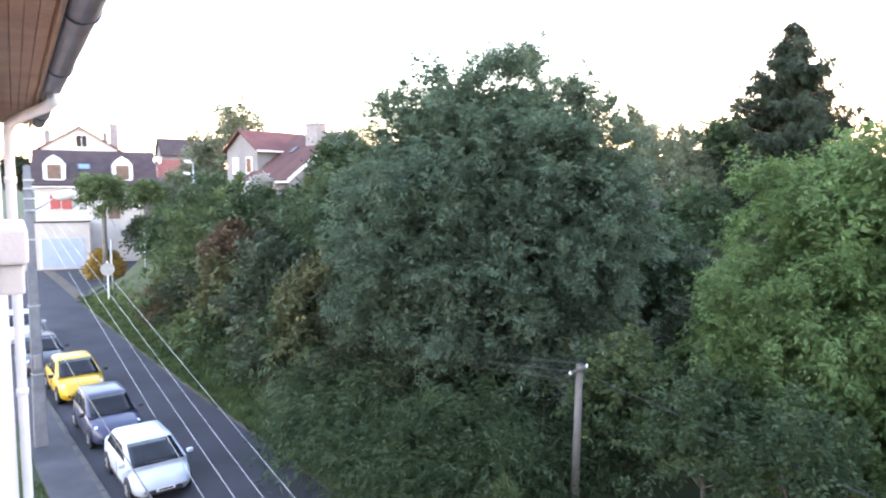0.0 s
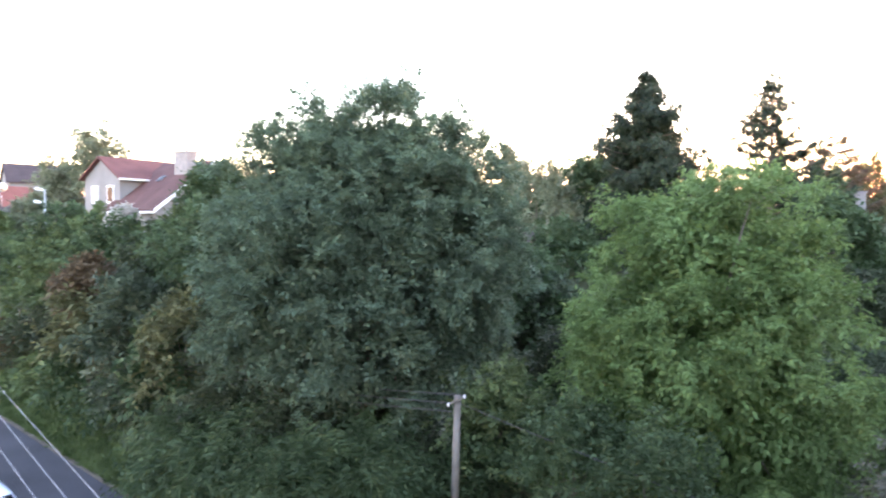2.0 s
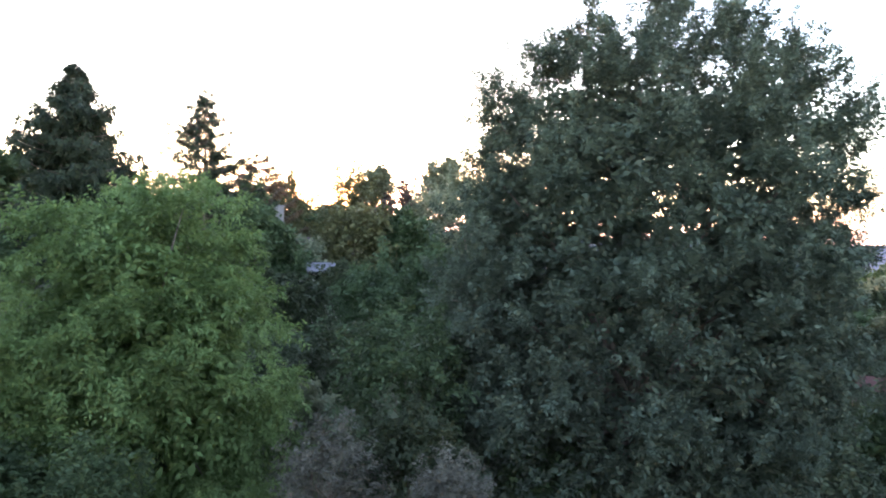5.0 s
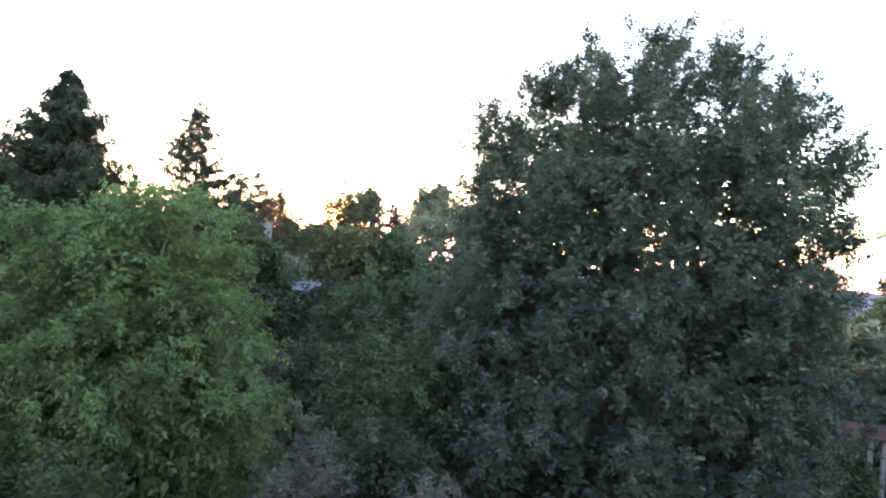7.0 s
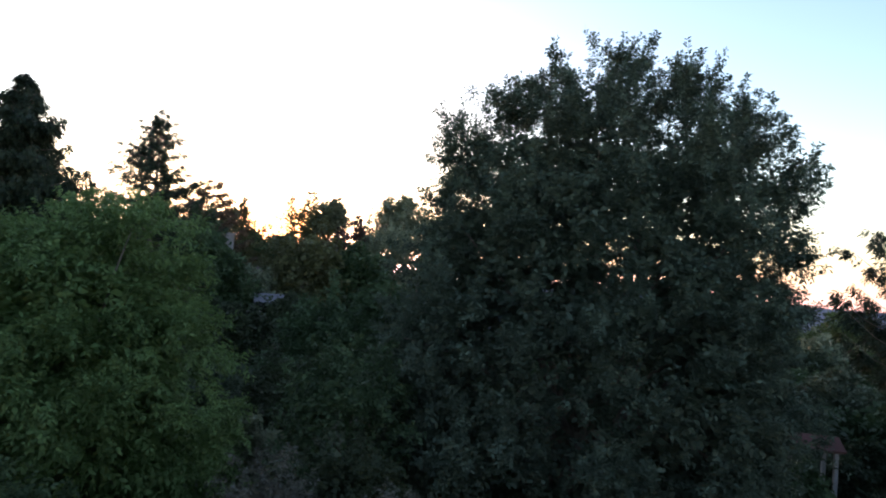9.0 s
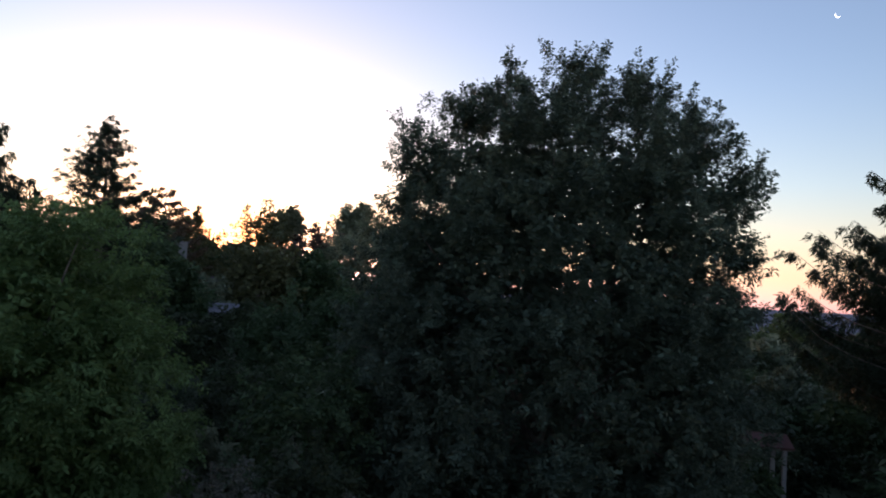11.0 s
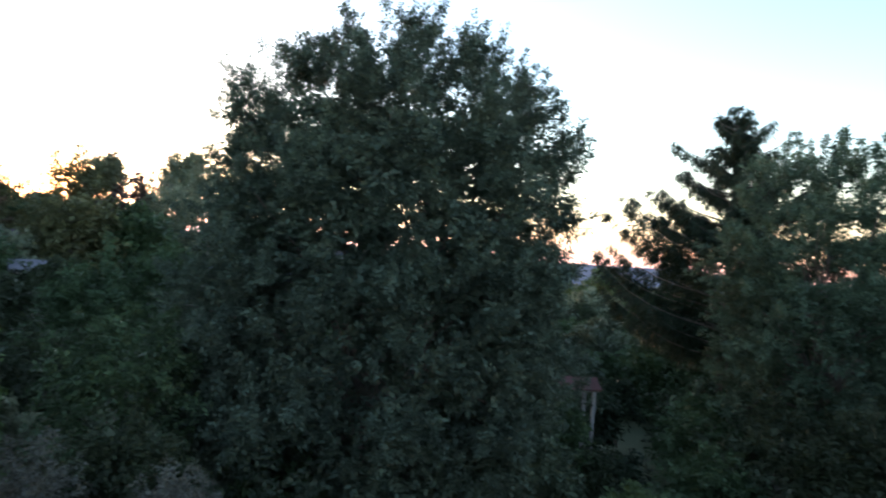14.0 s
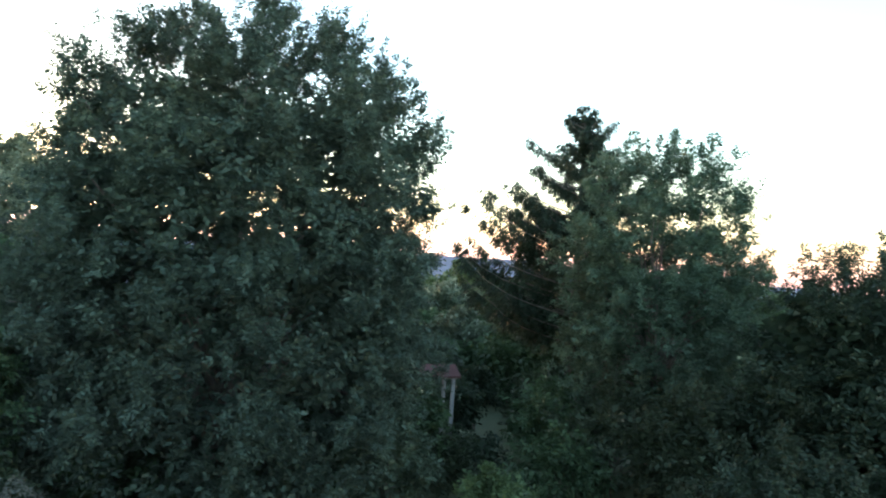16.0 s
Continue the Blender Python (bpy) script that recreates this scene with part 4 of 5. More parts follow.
def garage_house():
    h = thing("house", at(-28, 70, 1.15), "cream house with brown tiled roof, white dormers and garage", "house")
    gable_walls(h, -5.0, 5.0, 0, 7.4, -0.5, 7.3, 10.3, CREAM)
    gable_roof(h, -5.0, 5.0, 0, 7.4, 7.3, 10.4, TILE_BROWN, 0.3)
    part("gutter", boxed(-5.3, 5.3, -0.46, -0.33, 6.96, 7.07, bevel=0.02), WHITE_PAINT, h)
    for x in (-3.4, 2.25):
        v = []
        for y in (0.35, 3.0):
            v += [(x - 0.9, y, 7.55), (x + 0.9, y, 7.55), (x + 0.9, y, 9.15), (x + 0.5, y, 9.65), (x, y, 9.95), (x - 0.5, y, 9.65), (x - 0.9, y, 9.15)]
        f = [tuple(range(7))] + [tuple(range(13, 6, -1))] + [(i, i + 7, (i + 1) % 7 + 7, (i + 1) % 7) for i in range(7)]
        dorm = mesh_ob("dormer", v, f, WHITE_PAINT, h, "white dormer with rounded head")
        part("shutter", boxed(x - 0.55, x + 0.55, 0.3, 0.345, 7.75, 9.05, bevel=0.01), SHUTTER_BROWN, dorm, "closed brown shutter")
        part("sill", boxed(x - 0.75, x + 0.75, 0.2, 0.35, 7.62, 7.72), WHITE_PAINT, dorm)
    m = part("skylight", boxed(-0.55, 0.55, -0.42, 0.42, 0, 0.09, bevel=0.01), ZINC, h)
    m.matrix_local = pose(-1.0, 1.75, 8.9, 40, 0, 0)
    g = part("pane", boxed(-0.42, 0.42, -0.3, 0.3, 0.09, 0.1), SKYLIGHT, m)
    window(h, -2.95, 5.0, 1.1, 1.25)
    for dx in (-0.86, 0.06):
        sh = part("shutter", boxed(-2.95 + dx, -2.95 + dx + 0.8, -0.14, -0.09, 4.95, 6.3, bevel=0.01), SHUTTER_RED, h, "red painted shutter")
    window(h, 3.0, 4.9, 1.2, 1.6)
    part("door", boxed(0.9, 1.9, -0.05, 0.02, 4.0, 6.2, bevel=0.02), SHUTTER_BROWN, h)
    part("garage_wall", boxed(-6.6, -0.7, -4.2, -0.004, -0.6, 3.9, bevel=0.03), CREAM, h)
    part("parapet", boxed(-6.7, -0.6, -4.3, -4.0, 3.9, 4.05, bevel=0.02), KERB, h)
    gd = part("garage_door", boxed(-4.4, -1.1, -4.26, -4.205, 0.0, 2.55, bevel=0.01), GARAGE_WHITE, h, "white up-and-over garage door")
    for i in range(4):
        part("panel", boxed(-4.3, -1.2, -4.275, -4.262, 0.08 + i * 0.62, 0.6 + i * 0.62, bevel=0.004), GARAGE_WHITE, gd)
    part("door_frame", boxed(-4.52, -4.405, -4.27, -4.203, 0.0, 2.66), WHITE_PAINT, h)
    dish = bmesh.new()
    bmesh.ops.create_cone(dish, cap_ends=True, segments=20, radius1=0.1, radius2=0.42, depth=0.14)
    o = part("satellite_dish", dish, WHITE_PAINT, h, "pale satellite dish on the roof edge", True)
    o.matrix_local = pose(5.3, 0.2, 9.6, 80, 0, 15)
    tube_ob("dish_mast", [(5.3, 0.35, 7.2), (5.3, 0.35, 9.6)], [0.025, 0.025], STEEL, h, sides=6)


def gable_house():
    h = thing("house", at(-29.0, 95, 2.0, 29), "white gabled house with tiled roof behind another house", "house")
    # the gable faces the road: ridge away from it
    v = [(-4.2, 0, 0), (4.2, 0, 0), (4.2, 0, 11.0), (0, 0, 13.6), (-4.2, 0, 11.0)]
    v += [(x, 9, z) for x, _, z in v]
    mesh_ob("wall", v, [(0, 1, 2, 3, 4), (9, 8, 7, 6, 5), (0, 5, 6, 1), (1, 6, 7, 2), (2, 7, 8, 3), (3, 8, 9, 4), (4, 9, 5, 0)], PLASTER, h)
    for sgn in (-1, 1):
        p = [(sgn * 4.9, -0.4, 10.55), (0, -0.4, 13.62), (0, -0.4, 13.8), (sgn * 4.9, -0.4, 10.75)]
        p += [(x, 9.4, z) for x, _, z in p]
        mesh_ob("roof", p, [(0, 1, 2, 3), (7, 6, 5, 4), (0, 4, 5, 1), (1, 5, 6, 2), (2, 6, 7, 3), (3, 7, 4, 0)], TILE_RED, h)
    window(h, 0.2, 11.2, 1.3, 1.5)
    chimney(h, -3.6, 3, 0.6, 0.6, 11, 13.2, pots=1)
    chimney(h, 3.0, 5, 0.5, 0.6, 11, 13.3, pots=1)
    chimney(h, 4.0, 3, 0.95, 0.8, 11, 14.4, pots=2)


def red_roof_house():
    az, d = -13.5, 40
    f, r = (math.sin(radians(az)), math.cos(radians(az))), (math.cos(radians(az)), -math.sin(radians(az)))
    e = (0.55 * r[0] - 0.84 * f[0], 0.55 * r[1] - 0.84 * f[1])
    x, y = place(az, d)
    h = thing("house", pose(x, y, 4.0, 0, 0, math.degrees(math.atan2(e[1], e[0]))), "low house with red tiled roof and white verge boards", "house")
    # the nearest eaves corner is the origin, ridge along x
    gable_walls(h, -5.0, -0.35, 0.3, 8.1, -1.5, 4.65, 7.5, PLASTER_GREY)
    gable_roof(h, -5.0, -0.35, 0.3, 8.1, 4.7, 7.55, TILE_OLD, 0.33)
    for y0, z0, y1, z1 in ((-0.05, 4.38, 4.2, 7.5), (8.45, 4.38, 4.2, 7.5)):
        v = [(0.0, y0, z0), (0.0, y1, z1), (0.0, y1, z1 + 0.24), (0.0, y0, z0 + 0.24)]
        v += [(a + 0.05, b, c) for a, b, c in v]
        mesh_ob("verge_board", v, [(3, 2, 1, 0), (4, 5, 6, 7), (0, 1, 5, 4), (1, 2, 6, 5), (2, 3, 7, 6), (3, 0, 4, 7)], WHITE_PAINT, h)
    tube_ob("gutter", [(-5.3, -0.1, 4.42), (0.0, -0.1, 4.42)], [0.07, 0.07], WHITE_PAINT, h, sides=8)
    chimney(h, -1.8, 3.3, 1.25, 0.7, 6.2, 8.1, pots=0)
    sk = part("roof_window", boxed(-0.2, 0.2, -0.28, 0.28, 0, 0.08, bevel=0.01), ZINC, h)
    sk.matrix_local = pose(-3.2, 2.6, 6.52, 36, 0, 0)
    part("pane", boxed(-0.15, 0.15, -0.22, 0.22, 0.08, 0.09), GLASS, sk)
    window(h, -3.0, 1.5, 1.2, 1.3, 0.3)
    # the upper wing, a house of its own behind
    az, d = -17.2, 46
    f, r = (math.sin(radians(az)), math.cos(radians(az))), (math.cos(radians(az)), -math.sin(radians(az)))
    e = (0.86 * r[0] + 0.5 * f[0], 0.86 * r[1] + 0.5 * f[1])
    x, y = place(az, d)
    w = thing("house", pose(x, y, 4.4, 0, 0, math.degrees(math.atan2(e[1], e[0]))), "two-storey rendered house with a red gable roof", "house")
    gable_walls(w, 0.0, 4.6, -1.9, 1.9, -1.0, 6.2, 7.35, PLASTER_GREY)
    gable_roof(w, 0.0, 4.6, -1.9, 1.9, 6.2, 7.4, TILE_RED, 0.25, 0.12)
    tube_ob("gutter", [(-0.2, -2.2, 6.05), (4.8, -2.2, 6.05)], [0.06, 0.06], WHITE_PAINT, w, sides=8)
    for yy, mat in ((-0.95, WHITE_PAINT), (0.75, WHITE_PAINT)):
        fr = part("window", boxed(-0.06, 0.02, yy - 0.35, yy + 0.35, 4.6, 5.7, bevel=0.01), mat, w)
        part("pane", boxed(-0.075, -0.062, yy - 0.26, yy + 0.26, 4.7, 5.6), GLASS if yy < 0 else WHITE_PAINT, fr)


garage_house()
gable_house()
red_roof_house()


def small_house(az, d, z, turn, lx, ly, eave, ridge, wall_mat, roof_mat, label, name="house", category="house", chim=None, glazed=True):
    h = thing(name, at(az, d, z, turn), label, category)
    gable_walls(h, -lx / 2, lx / 2, 0, ly, -3.0, eave, ridge, wall_mat)
    gable_roof(h, -lx / 2, lx / 2, 0, ly, eave, ridge, roof_mat, 0.25, 0.1)
    if glazed:
        window(h, 0, max(0.3, eave - 1.7), 1.0, 1.2)
    if chim:
        chimney(h, *chim, pots=0)
    return h


small_house(-22.6, 78, 3.0, 60, 6, 5, 6.2, 8.2, PLASTER, TILE_RED, "small white house with a red roof beside the trees")
small_house(-21.8, 58, 3.8, 25, 6, 4, 4.0, 5.0, PLASTER_GREY, TILE_BROWN, "low outbuilding with a dark roof", "outbuilding", "outbuilding")
small_house(-20.9, 85, 6.0, 30, 7, 6, 6.0, 8.0, PLASTER_GREY, TILE_BROWN, "far house with a dark roof among trees")
small_house(42.6, 46, 3.0, -20, 7, 6, 3.4, 4.8, PLASTER_GREY, TILE_BROWN, "house mostly hidden in trees with a pale chimney", chim=(0.4, 1.2, 0.6, 0.5, 3.4, 7.0, PLASTER_GREY), glazed=False)
small_house(46.7, 39, 2.75, -35, 1.9, 1.8, 3.2, 3.6, PLASTER, ZINC, "small white garden shed with a zinc roof", "garden_shed", "shed")
small_house(16.2, 38, 3.3, -30, 1.5, 2.4, 3.4, 4.1, SHUTTER_BROWN, TILE_BROWN, "old dark wooden hut among the trees", "garden_hut", "hut", glazed=False)
small_house(89.0, 62, -0.8, -70, 8, 5, 2.4, 3.2, PLASTER, ZINC, "long low building with a pale roof in the valley", "outbuilding", "outbuilding")
small_house(100.5, 95, -5.0, -60, 9, 6, 4.4, 6.5, PLASTER, TILE_RED, "white house with a tiled roof down in the valley")


# ---- garden shelter ----
def shelter():
    x, y = place(90.4, 24)
    z = land(x, y)
    h = thing("garden_shelter", pose(x, y, z, 0, 0, -70), "small garden shelter with dark tiled roof on white posts", "shelter")
    e = 3.75 - z
    for sx in (-0.5, 0.5):
        for sy in (-0.45, 0.45):
            part("post", boxed(sx - 0.06, sx + 0.06, sy - 0.06, sy + 0.06, -0.1, e, bevel=0.012), PLASTER_GREY, h)
    for sy in (-0.45, 0.45):
        part("beam", boxed(-0.65, 0.65, sy - 0.05, sy + 0.05, e, e + 0.12, bevel=0.01), WOOD_POLE, h)
    gable_roof(h, -0.6, 0.6, -0.5, 0.5, e + 0.12, e + 0.38, TILE_OLD, 0.12, 0.06)


shelter()


# ---- low growth that fills the gardens ----
def undergrowth():
    rng = random.Random(77)
    tints = [BUSH, BUSH_DARK, BUSH, BUSH_BLUE, BUSH_DARK, FAR_GREEN]
    spots = []
    for k in range(900):
        az, d = rng.uniform(-26, 122), rng.uniform(16, 75)
        x, y = place(az, d)
        n = x * N[0] + y * N[1]
        z = land(x, y)
        if n < (11.5 if az > 8 else 10.8) or 92.5 < az < 97.8 and 26 < d < 40:
            continue
        if any(math.hypot(x - a, y - b) < 1.1 + 0.045 * d for a, b in spots):
            continue
        top = z + rng.uniform(1.4, 3.2) * (1 if d < 40 else 1.5)
        if math.degrees(math.atan2(top - 8, d)) > (-2.2 if d > 45 else -5.5):
            continue
        if 88.5 < az < 93 and d < 24:
            continue
        spots.append((x, y))
        plant("bush", az, d, rng.uniform(1.8, 3.4) * (1 if d < 40 else 1.5), top, rng.choice(tints), 1000 + k)
        if len(spots) > 88:
            break


undergrowth()


def skyline():
    """Trees farther back that close the view between the nearer ones."""
    rng = random.Random(31)
    for k in range(24):
        az = -11 + 3.05 * k + rng.uniform(-0.8, 0.8)
        d = rng.uniform(58, 76)
        el = rng.uniform(1.6, 3.4) if az < 44 else rng.uniform(0.8, 2.2)
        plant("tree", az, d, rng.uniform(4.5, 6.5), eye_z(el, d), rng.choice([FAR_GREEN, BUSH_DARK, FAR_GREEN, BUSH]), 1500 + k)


skyline()


# ---- the house the camera looks out of ----
TH = radians(-33.4)
WALL_A, WALL_O = (math.sin(TH), math.cos(TH)), (math.cos(TH), -math.sin(TH))


def own_house():
    """Front wall along local x, outwards along local -y; the camera looks out of an upper window."""
    m = Matrix(((WALL_A[0], -WALL_O[0], 0, 0), (WALL_A[1], -WALL_O[1], 0, 0), (0, 0, 1, 0), (0, 0, 0, 1)))
    h = thing("house", m, "white rendered house with wooden soffit and zinc gutter", "house")
    w0, w1 = 0.10, 0.45
    for x0, x1, z0, z1 in ((-9, -0.7, -0.2, 8.95), (0.7, 8.3, -0.2, 8.95), (-0.7, 0.7, -0.2, 6.9), (-0.7, 0.7, 8.6, 8.95)):
        part("wall", boxed(x0, x1, w0, w1, z0, z1), PLASTER, h)
    part("wall", boxed(8.0, 8.3, w1 + 0.002, 8.0, -0.2, 8.95), PLASTER, h)
    part("wall", boxed(-9, 8.3, 8.002, 8.3, -0.2, 8.95), PLASTER, h)
    part("wall", boxed(-9, -8.7, w1 + 0.002, 8.0, -0.2, 8.95), PLASTER, h)
    part("floor", boxed(-8.69, 7.99, w1 + 0.004, 7.99, 5.9, 6.1), WOOD_POLE, h)
    part("window_sill", boxed(-0.8, 0.8, 0.06, 0.46, 6.9, 6.96, bevel=0.01), KERB, h)
    # a moulded ledge beside the window
    part("ledge", boxed(4.5, 5.9, -0.06, 0.098, 7.56, 7.77, bevel=0.02), PLASTER, h, "pale moulded stone ledge")
    part("ledge", boxed(4.55, 5.85, -0.035, 0.098, 7.38, 7.556, bevel=0.015), PLASTER, h, "pale moulded stone ledge")
    # soffit boards, one by one
    for i in range(5):
        y0 = -0.17 + i * 0.0515
        part("soffit_board", boxed(-9.2, 8.6, y0, y0 + 0.049, 8.70, 8.72, bevel=0.003), SOFFIT, h)
    part("soffit_backing", boxed(-9.2, 8.6, -0.17, 0.46, 8.724, 8.75), SOFFIT, h)
    part("fascia", boxed(-9.2, 8.6, -0.195, -0.174, 8.66, 8.88, bevel=0.004), SOFFIT, h)
    v = [(-9.3, -0.2, 8.9), (8.7, -0.2, 8.9), (8.7, 4.2, 11.4), (-9.3, 4.2, 11.4), (-9.3, 8.6, 8.9), (8.7, 8.6, 8.9)]
    v += [(a, b, c + 0.12) for a, b, c in v]
    mesh_ob("roof", v, [(0, 1, 2, 3), (3, 2, 5, 4), (9, 8, 7, 6), (10, 11, 8, 9), (0, 6, 7, 1), (4, 5, 11, 10), (1, 7, 8, 2), (2, 8, 11, 5), (0, 3, 9, 6), (3, 4, 10, 9)], TILE_BROWN, h)
    # half-round gutter
    verts, faces, k, rr = [], [], 9, 0.068
    for x in (-9.2, 8.62):
        for q in (rr, rr - 0.006):
            for i in range(k + 1):
                a = math.pi * i / k
                verts.append((x, -0.268 + q * math.cos(a), 8.735 - q * math.sin(a)))
    n = k + 1
    for i in range(k):
        faces += [(i, i + 1, 2 * n + i + 1, 2 * n + i), (n + i, 3 * n + i, 3 * n + i + 1, n + i + 1), (i, n + i, n + i + 1, i + 1), (2 * n + i, 2 * n + i + 1, 3 * n + i + 1, 3 * n + i)]
    gut = mesh_ob("gutter", verts, faces, ZINC, h, "grey zinc half-round gutter", True)
    for x in [1.6 + 1.5 * i for i in range(5)]:
        p = [(x, -0.268 + 0.074 * math.cos(math.pi * i / 8), 8.735 - 0.074 * math.sin(math.pi * i / 8)) for i in range(9)]
        tube_ob("gutter_bracket", p, [0.005] * 9, ZINC, gut, sides=5)
    path = [(5.5, -0.268, 8.675), (5.5, -0.268, 8.62), (5.75, -0.235, 8.605), (6.85, -0.03, 8.585), (7.05, 0.005, 8.555), (7.1, 0.015, 8.46), (7.1, 0.015, 4.0), (7.1, 0.015, 0.1)]
    pipe = tube_ob("downpipe", path, [0.041] * len(path), WHITE_PAINT, h, "white painted downpipe", sides=12)
    for z in (8.05, 6.1, 4.2, 2.3):
        tube_ob("pipe_collar", [(7.1, 0.015, z), (7.1, 0.015, z + 0.06)], [0.05, 0.05], WHITE_PAINT, pipe, sides=12)


own_house()


# ---- poles, lamps, signs and cables ----
def cable(name, a, b, sag, radius, mat, label, count=16):
    a, b = Vector(a), Vector(b)
    p = [a.lerp(b, i / count) - Vector((0, 0, sag * 4 * (i / count) * (1 - i / count))) for i in range(count + 1)]
    return tagged(tube_ob(name, p, [radius] * len(p), mat, sides=5), label, "cable", "overhead cables")


def concrete_pole():
    x, y = place(-32.5, 23.2)
    p = thing("utility_pole", pose(x, y, 0.05, 0, 0, 39), "grey concrete utility pole carrying a street lamp", "utility pole")
    v = []
    for z, w in ((-0.1, 0.185), (8.65, 0.095)):
        v += [(-w, -w * 0.8, z), (w, -w * 0.8, z), (w, w * 0.8, z), (-w, w * 0.8, z)]
    bm = bmesh.new()
    vs = [bm.verts.new(c) for c in v]
    for f in ((3, 2, 1, 0), (4, 5, 6, 7), (0, 1, 5, 4), (1, 2, 6, 5), (2, 3, 7, 6), (3, 0, 4, 7)):
        bm.faces.new([vs[i] for i in f])
    bmesh.ops.bevel(bm, geom=list(bm.edges), offset=0.025, segments=2, affect="EDGES")
    part("shaft", bm, CONCRETE, p)
    for z in (7.3, 7.65, 7.95, 8.2):
        part("insulator_bracket", boxed(-0.13, 0.16, -0.13, -0.075, z - 0.03, z + 0.03, bevel=0.008), STEEL, p)
    for z in (2.3, 4.4, 6.4):
        part("steel_band", boxed(-0.2 + z * 0.011, 0.2 - z * 0.011, -0.165 + z * 0.009, 0.165 - z * 0.009, z, z + 0.05, bevel=0.01), STEEL, p)
    part("junction_box", boxed(-0.1, 0.1, -0.26, -0.14, 2.5, 2.95, bevel=0.02), PLASTER_GREY, p)
    arm = tube_ob("lamp_arm", [(0.05, 0, 7.25), (0.35, -0.25, 7.45), (0.62, -0.5, 7.7)], [0.03, 0.028, 0.025], STEEL, p, sides=8)
    bm = bmesh.new()
    bmesh.ops.create_uvsphere(bm, u_segments=18, v_segments=10, radius=1)
    for q in bm.verts:
        q.co = (q.co.x * 0.36, q.co.y * 0.17, q.co.z * (0.13 if q.co.z > 0 else 0.18))
    o = part("lamp_head", bm, LAMP_GLASS, p, "pale oval street lamp head", True)
    o.matrix_local = pose(0.84, -0.68, 7.78, 0, -8, -38)
    return p


concrete_pole()


def wood_pole(az, d, top, radius, lean, label, head=True):
    x, y = place(az, d)
    z = land(x, y)
    p = thing("utility_pole", pose(x, y, z, 0, lean, -az), label, "utility pole")
    h = top - z
    tube_ob("shaft", [(0, 0, -0.3), (0, 0, h * 0.5), (0, 0, h)], [radius * 1.25, radius * 1.1, radius], WOOD_POLE, p, sides=12)
    if head:
        o = part("cross_arm", boxed(-0.2, 0.17, -0.14, -0.09, -0.025, 0.025, bevel=0.008), WOOD_POLE, p)
        o.matrix_local = pose(0, 0, h - 0.07, 0, -28, 0)
        for x0, dz in ((-0.2, -0.17), (0.15, 0.02)):
            bm = bmesh.new()
            bmesh.ops.create_cone(bm, cap_ends=True, segments=12, radius1=0.034, radius2=0.022, depth=0.08)
            i = part("insulator", bm, LAMP_GLASS, p, "white porcelain insulator", True)
            i.matrix_local = pose(x0, -0.13, h + dz)
    return p


wood_pole(11.5, 14.5, 4.17, 0.078, 1.0, "weathered wooden pole with two insulators")
wood_pole(-27.6, 58, 6.45, 0.16, 0, "brown wooden pole at the junction", False)
PX, PY = place(-32.5, 23.2)
for z0, (nx, ny, nz), sag in ((7.35, (-1.41, 3.74, 6.14), 0.02), (7.68, (-1.24, 3.80, 6.11), 0.02), (7.98, (-1.08, 3.85, 6.09), 0.02), (8.22, (-0.90, 3.90, 6.07), 0.02)):
    a, n0 = Vector((PX + 0.15, PY - 0.12, z0 + 0.05)), Vector((nx, ny, nz))
    cable("overhead_cable", a, a.lerp(n0, 1.22), sag, 0.0022, CABLE_PALE, "overhead cable running along the house, sky sheen painted pale")
a, n0 = Vector((PX + 0.1, PY - 0.2, 4.6)), Vector((-1.7, 3.68, 6.24))
cable("overhead_cable", a, a.lerp(n0, 1.2), 0.12, 0.005, CABLE_DARK, "thin black cable hanging over the parked cars")
q0, q1 = place(11.5, 14.5), place(-27.6, 58)
for dx, dz in ((-0.2, 0.0), (0.15, 0.16), (-0.1, -0.2)):
    cable("overhead_cable", (q0[0] + dx, q0[1] - 0.13, 4.05 + dz), (q1[0], q1[1], 6.3 + dz), 2.2, 0.011, CABLE_DARK, "dark overhead cable in front of the bushes", 24)
cable("overhead_cable", (q0[0] + 0.1, q0[1], 4.0), (q0[0] + 7.5, q0[1] - 8.5, 2.6), 0.1, 0.009, CABLE_DARK, "dark overhead cable in front of the bushes")


def sign_post(az, d, height, disc, label):
    x, y = place(az, d)
    z = road_z(x * U[0] + y * U[1])
    p = thing("road_sign" if disc else "marker_post", pose(x, y, z, 0, 0, -az), label, "road sign" if disc else "post")
    tube_ob("post", [(0, 0, -0.2), (0, 0, height)], [0.06, 0.055], WHITE_PAINT if disc else STEEL, p, sides=10)
    if disc:
        bm = bmesh.new()
        bmesh.ops.create_cone(bm, cap_ends=True, segments=28, radius1=0.42, radius2=0.42, depth=0.03)
        o = part("sign_disc", bm, STEEL, p, "grey back of a round sign")
        o.matrix_local = pose(0, -0.09, disc, 90, 0, 0)


sign_post(-27.5, 48, 2.9, 2.35, "round road sign seen from behind on a white post")
sign_post(-27.2, 50, 4.1, 0, "slender pale post beside the road sign")
sign_post(-24.8, 52, 4.9, 0, "slender pale post at the garden edge")


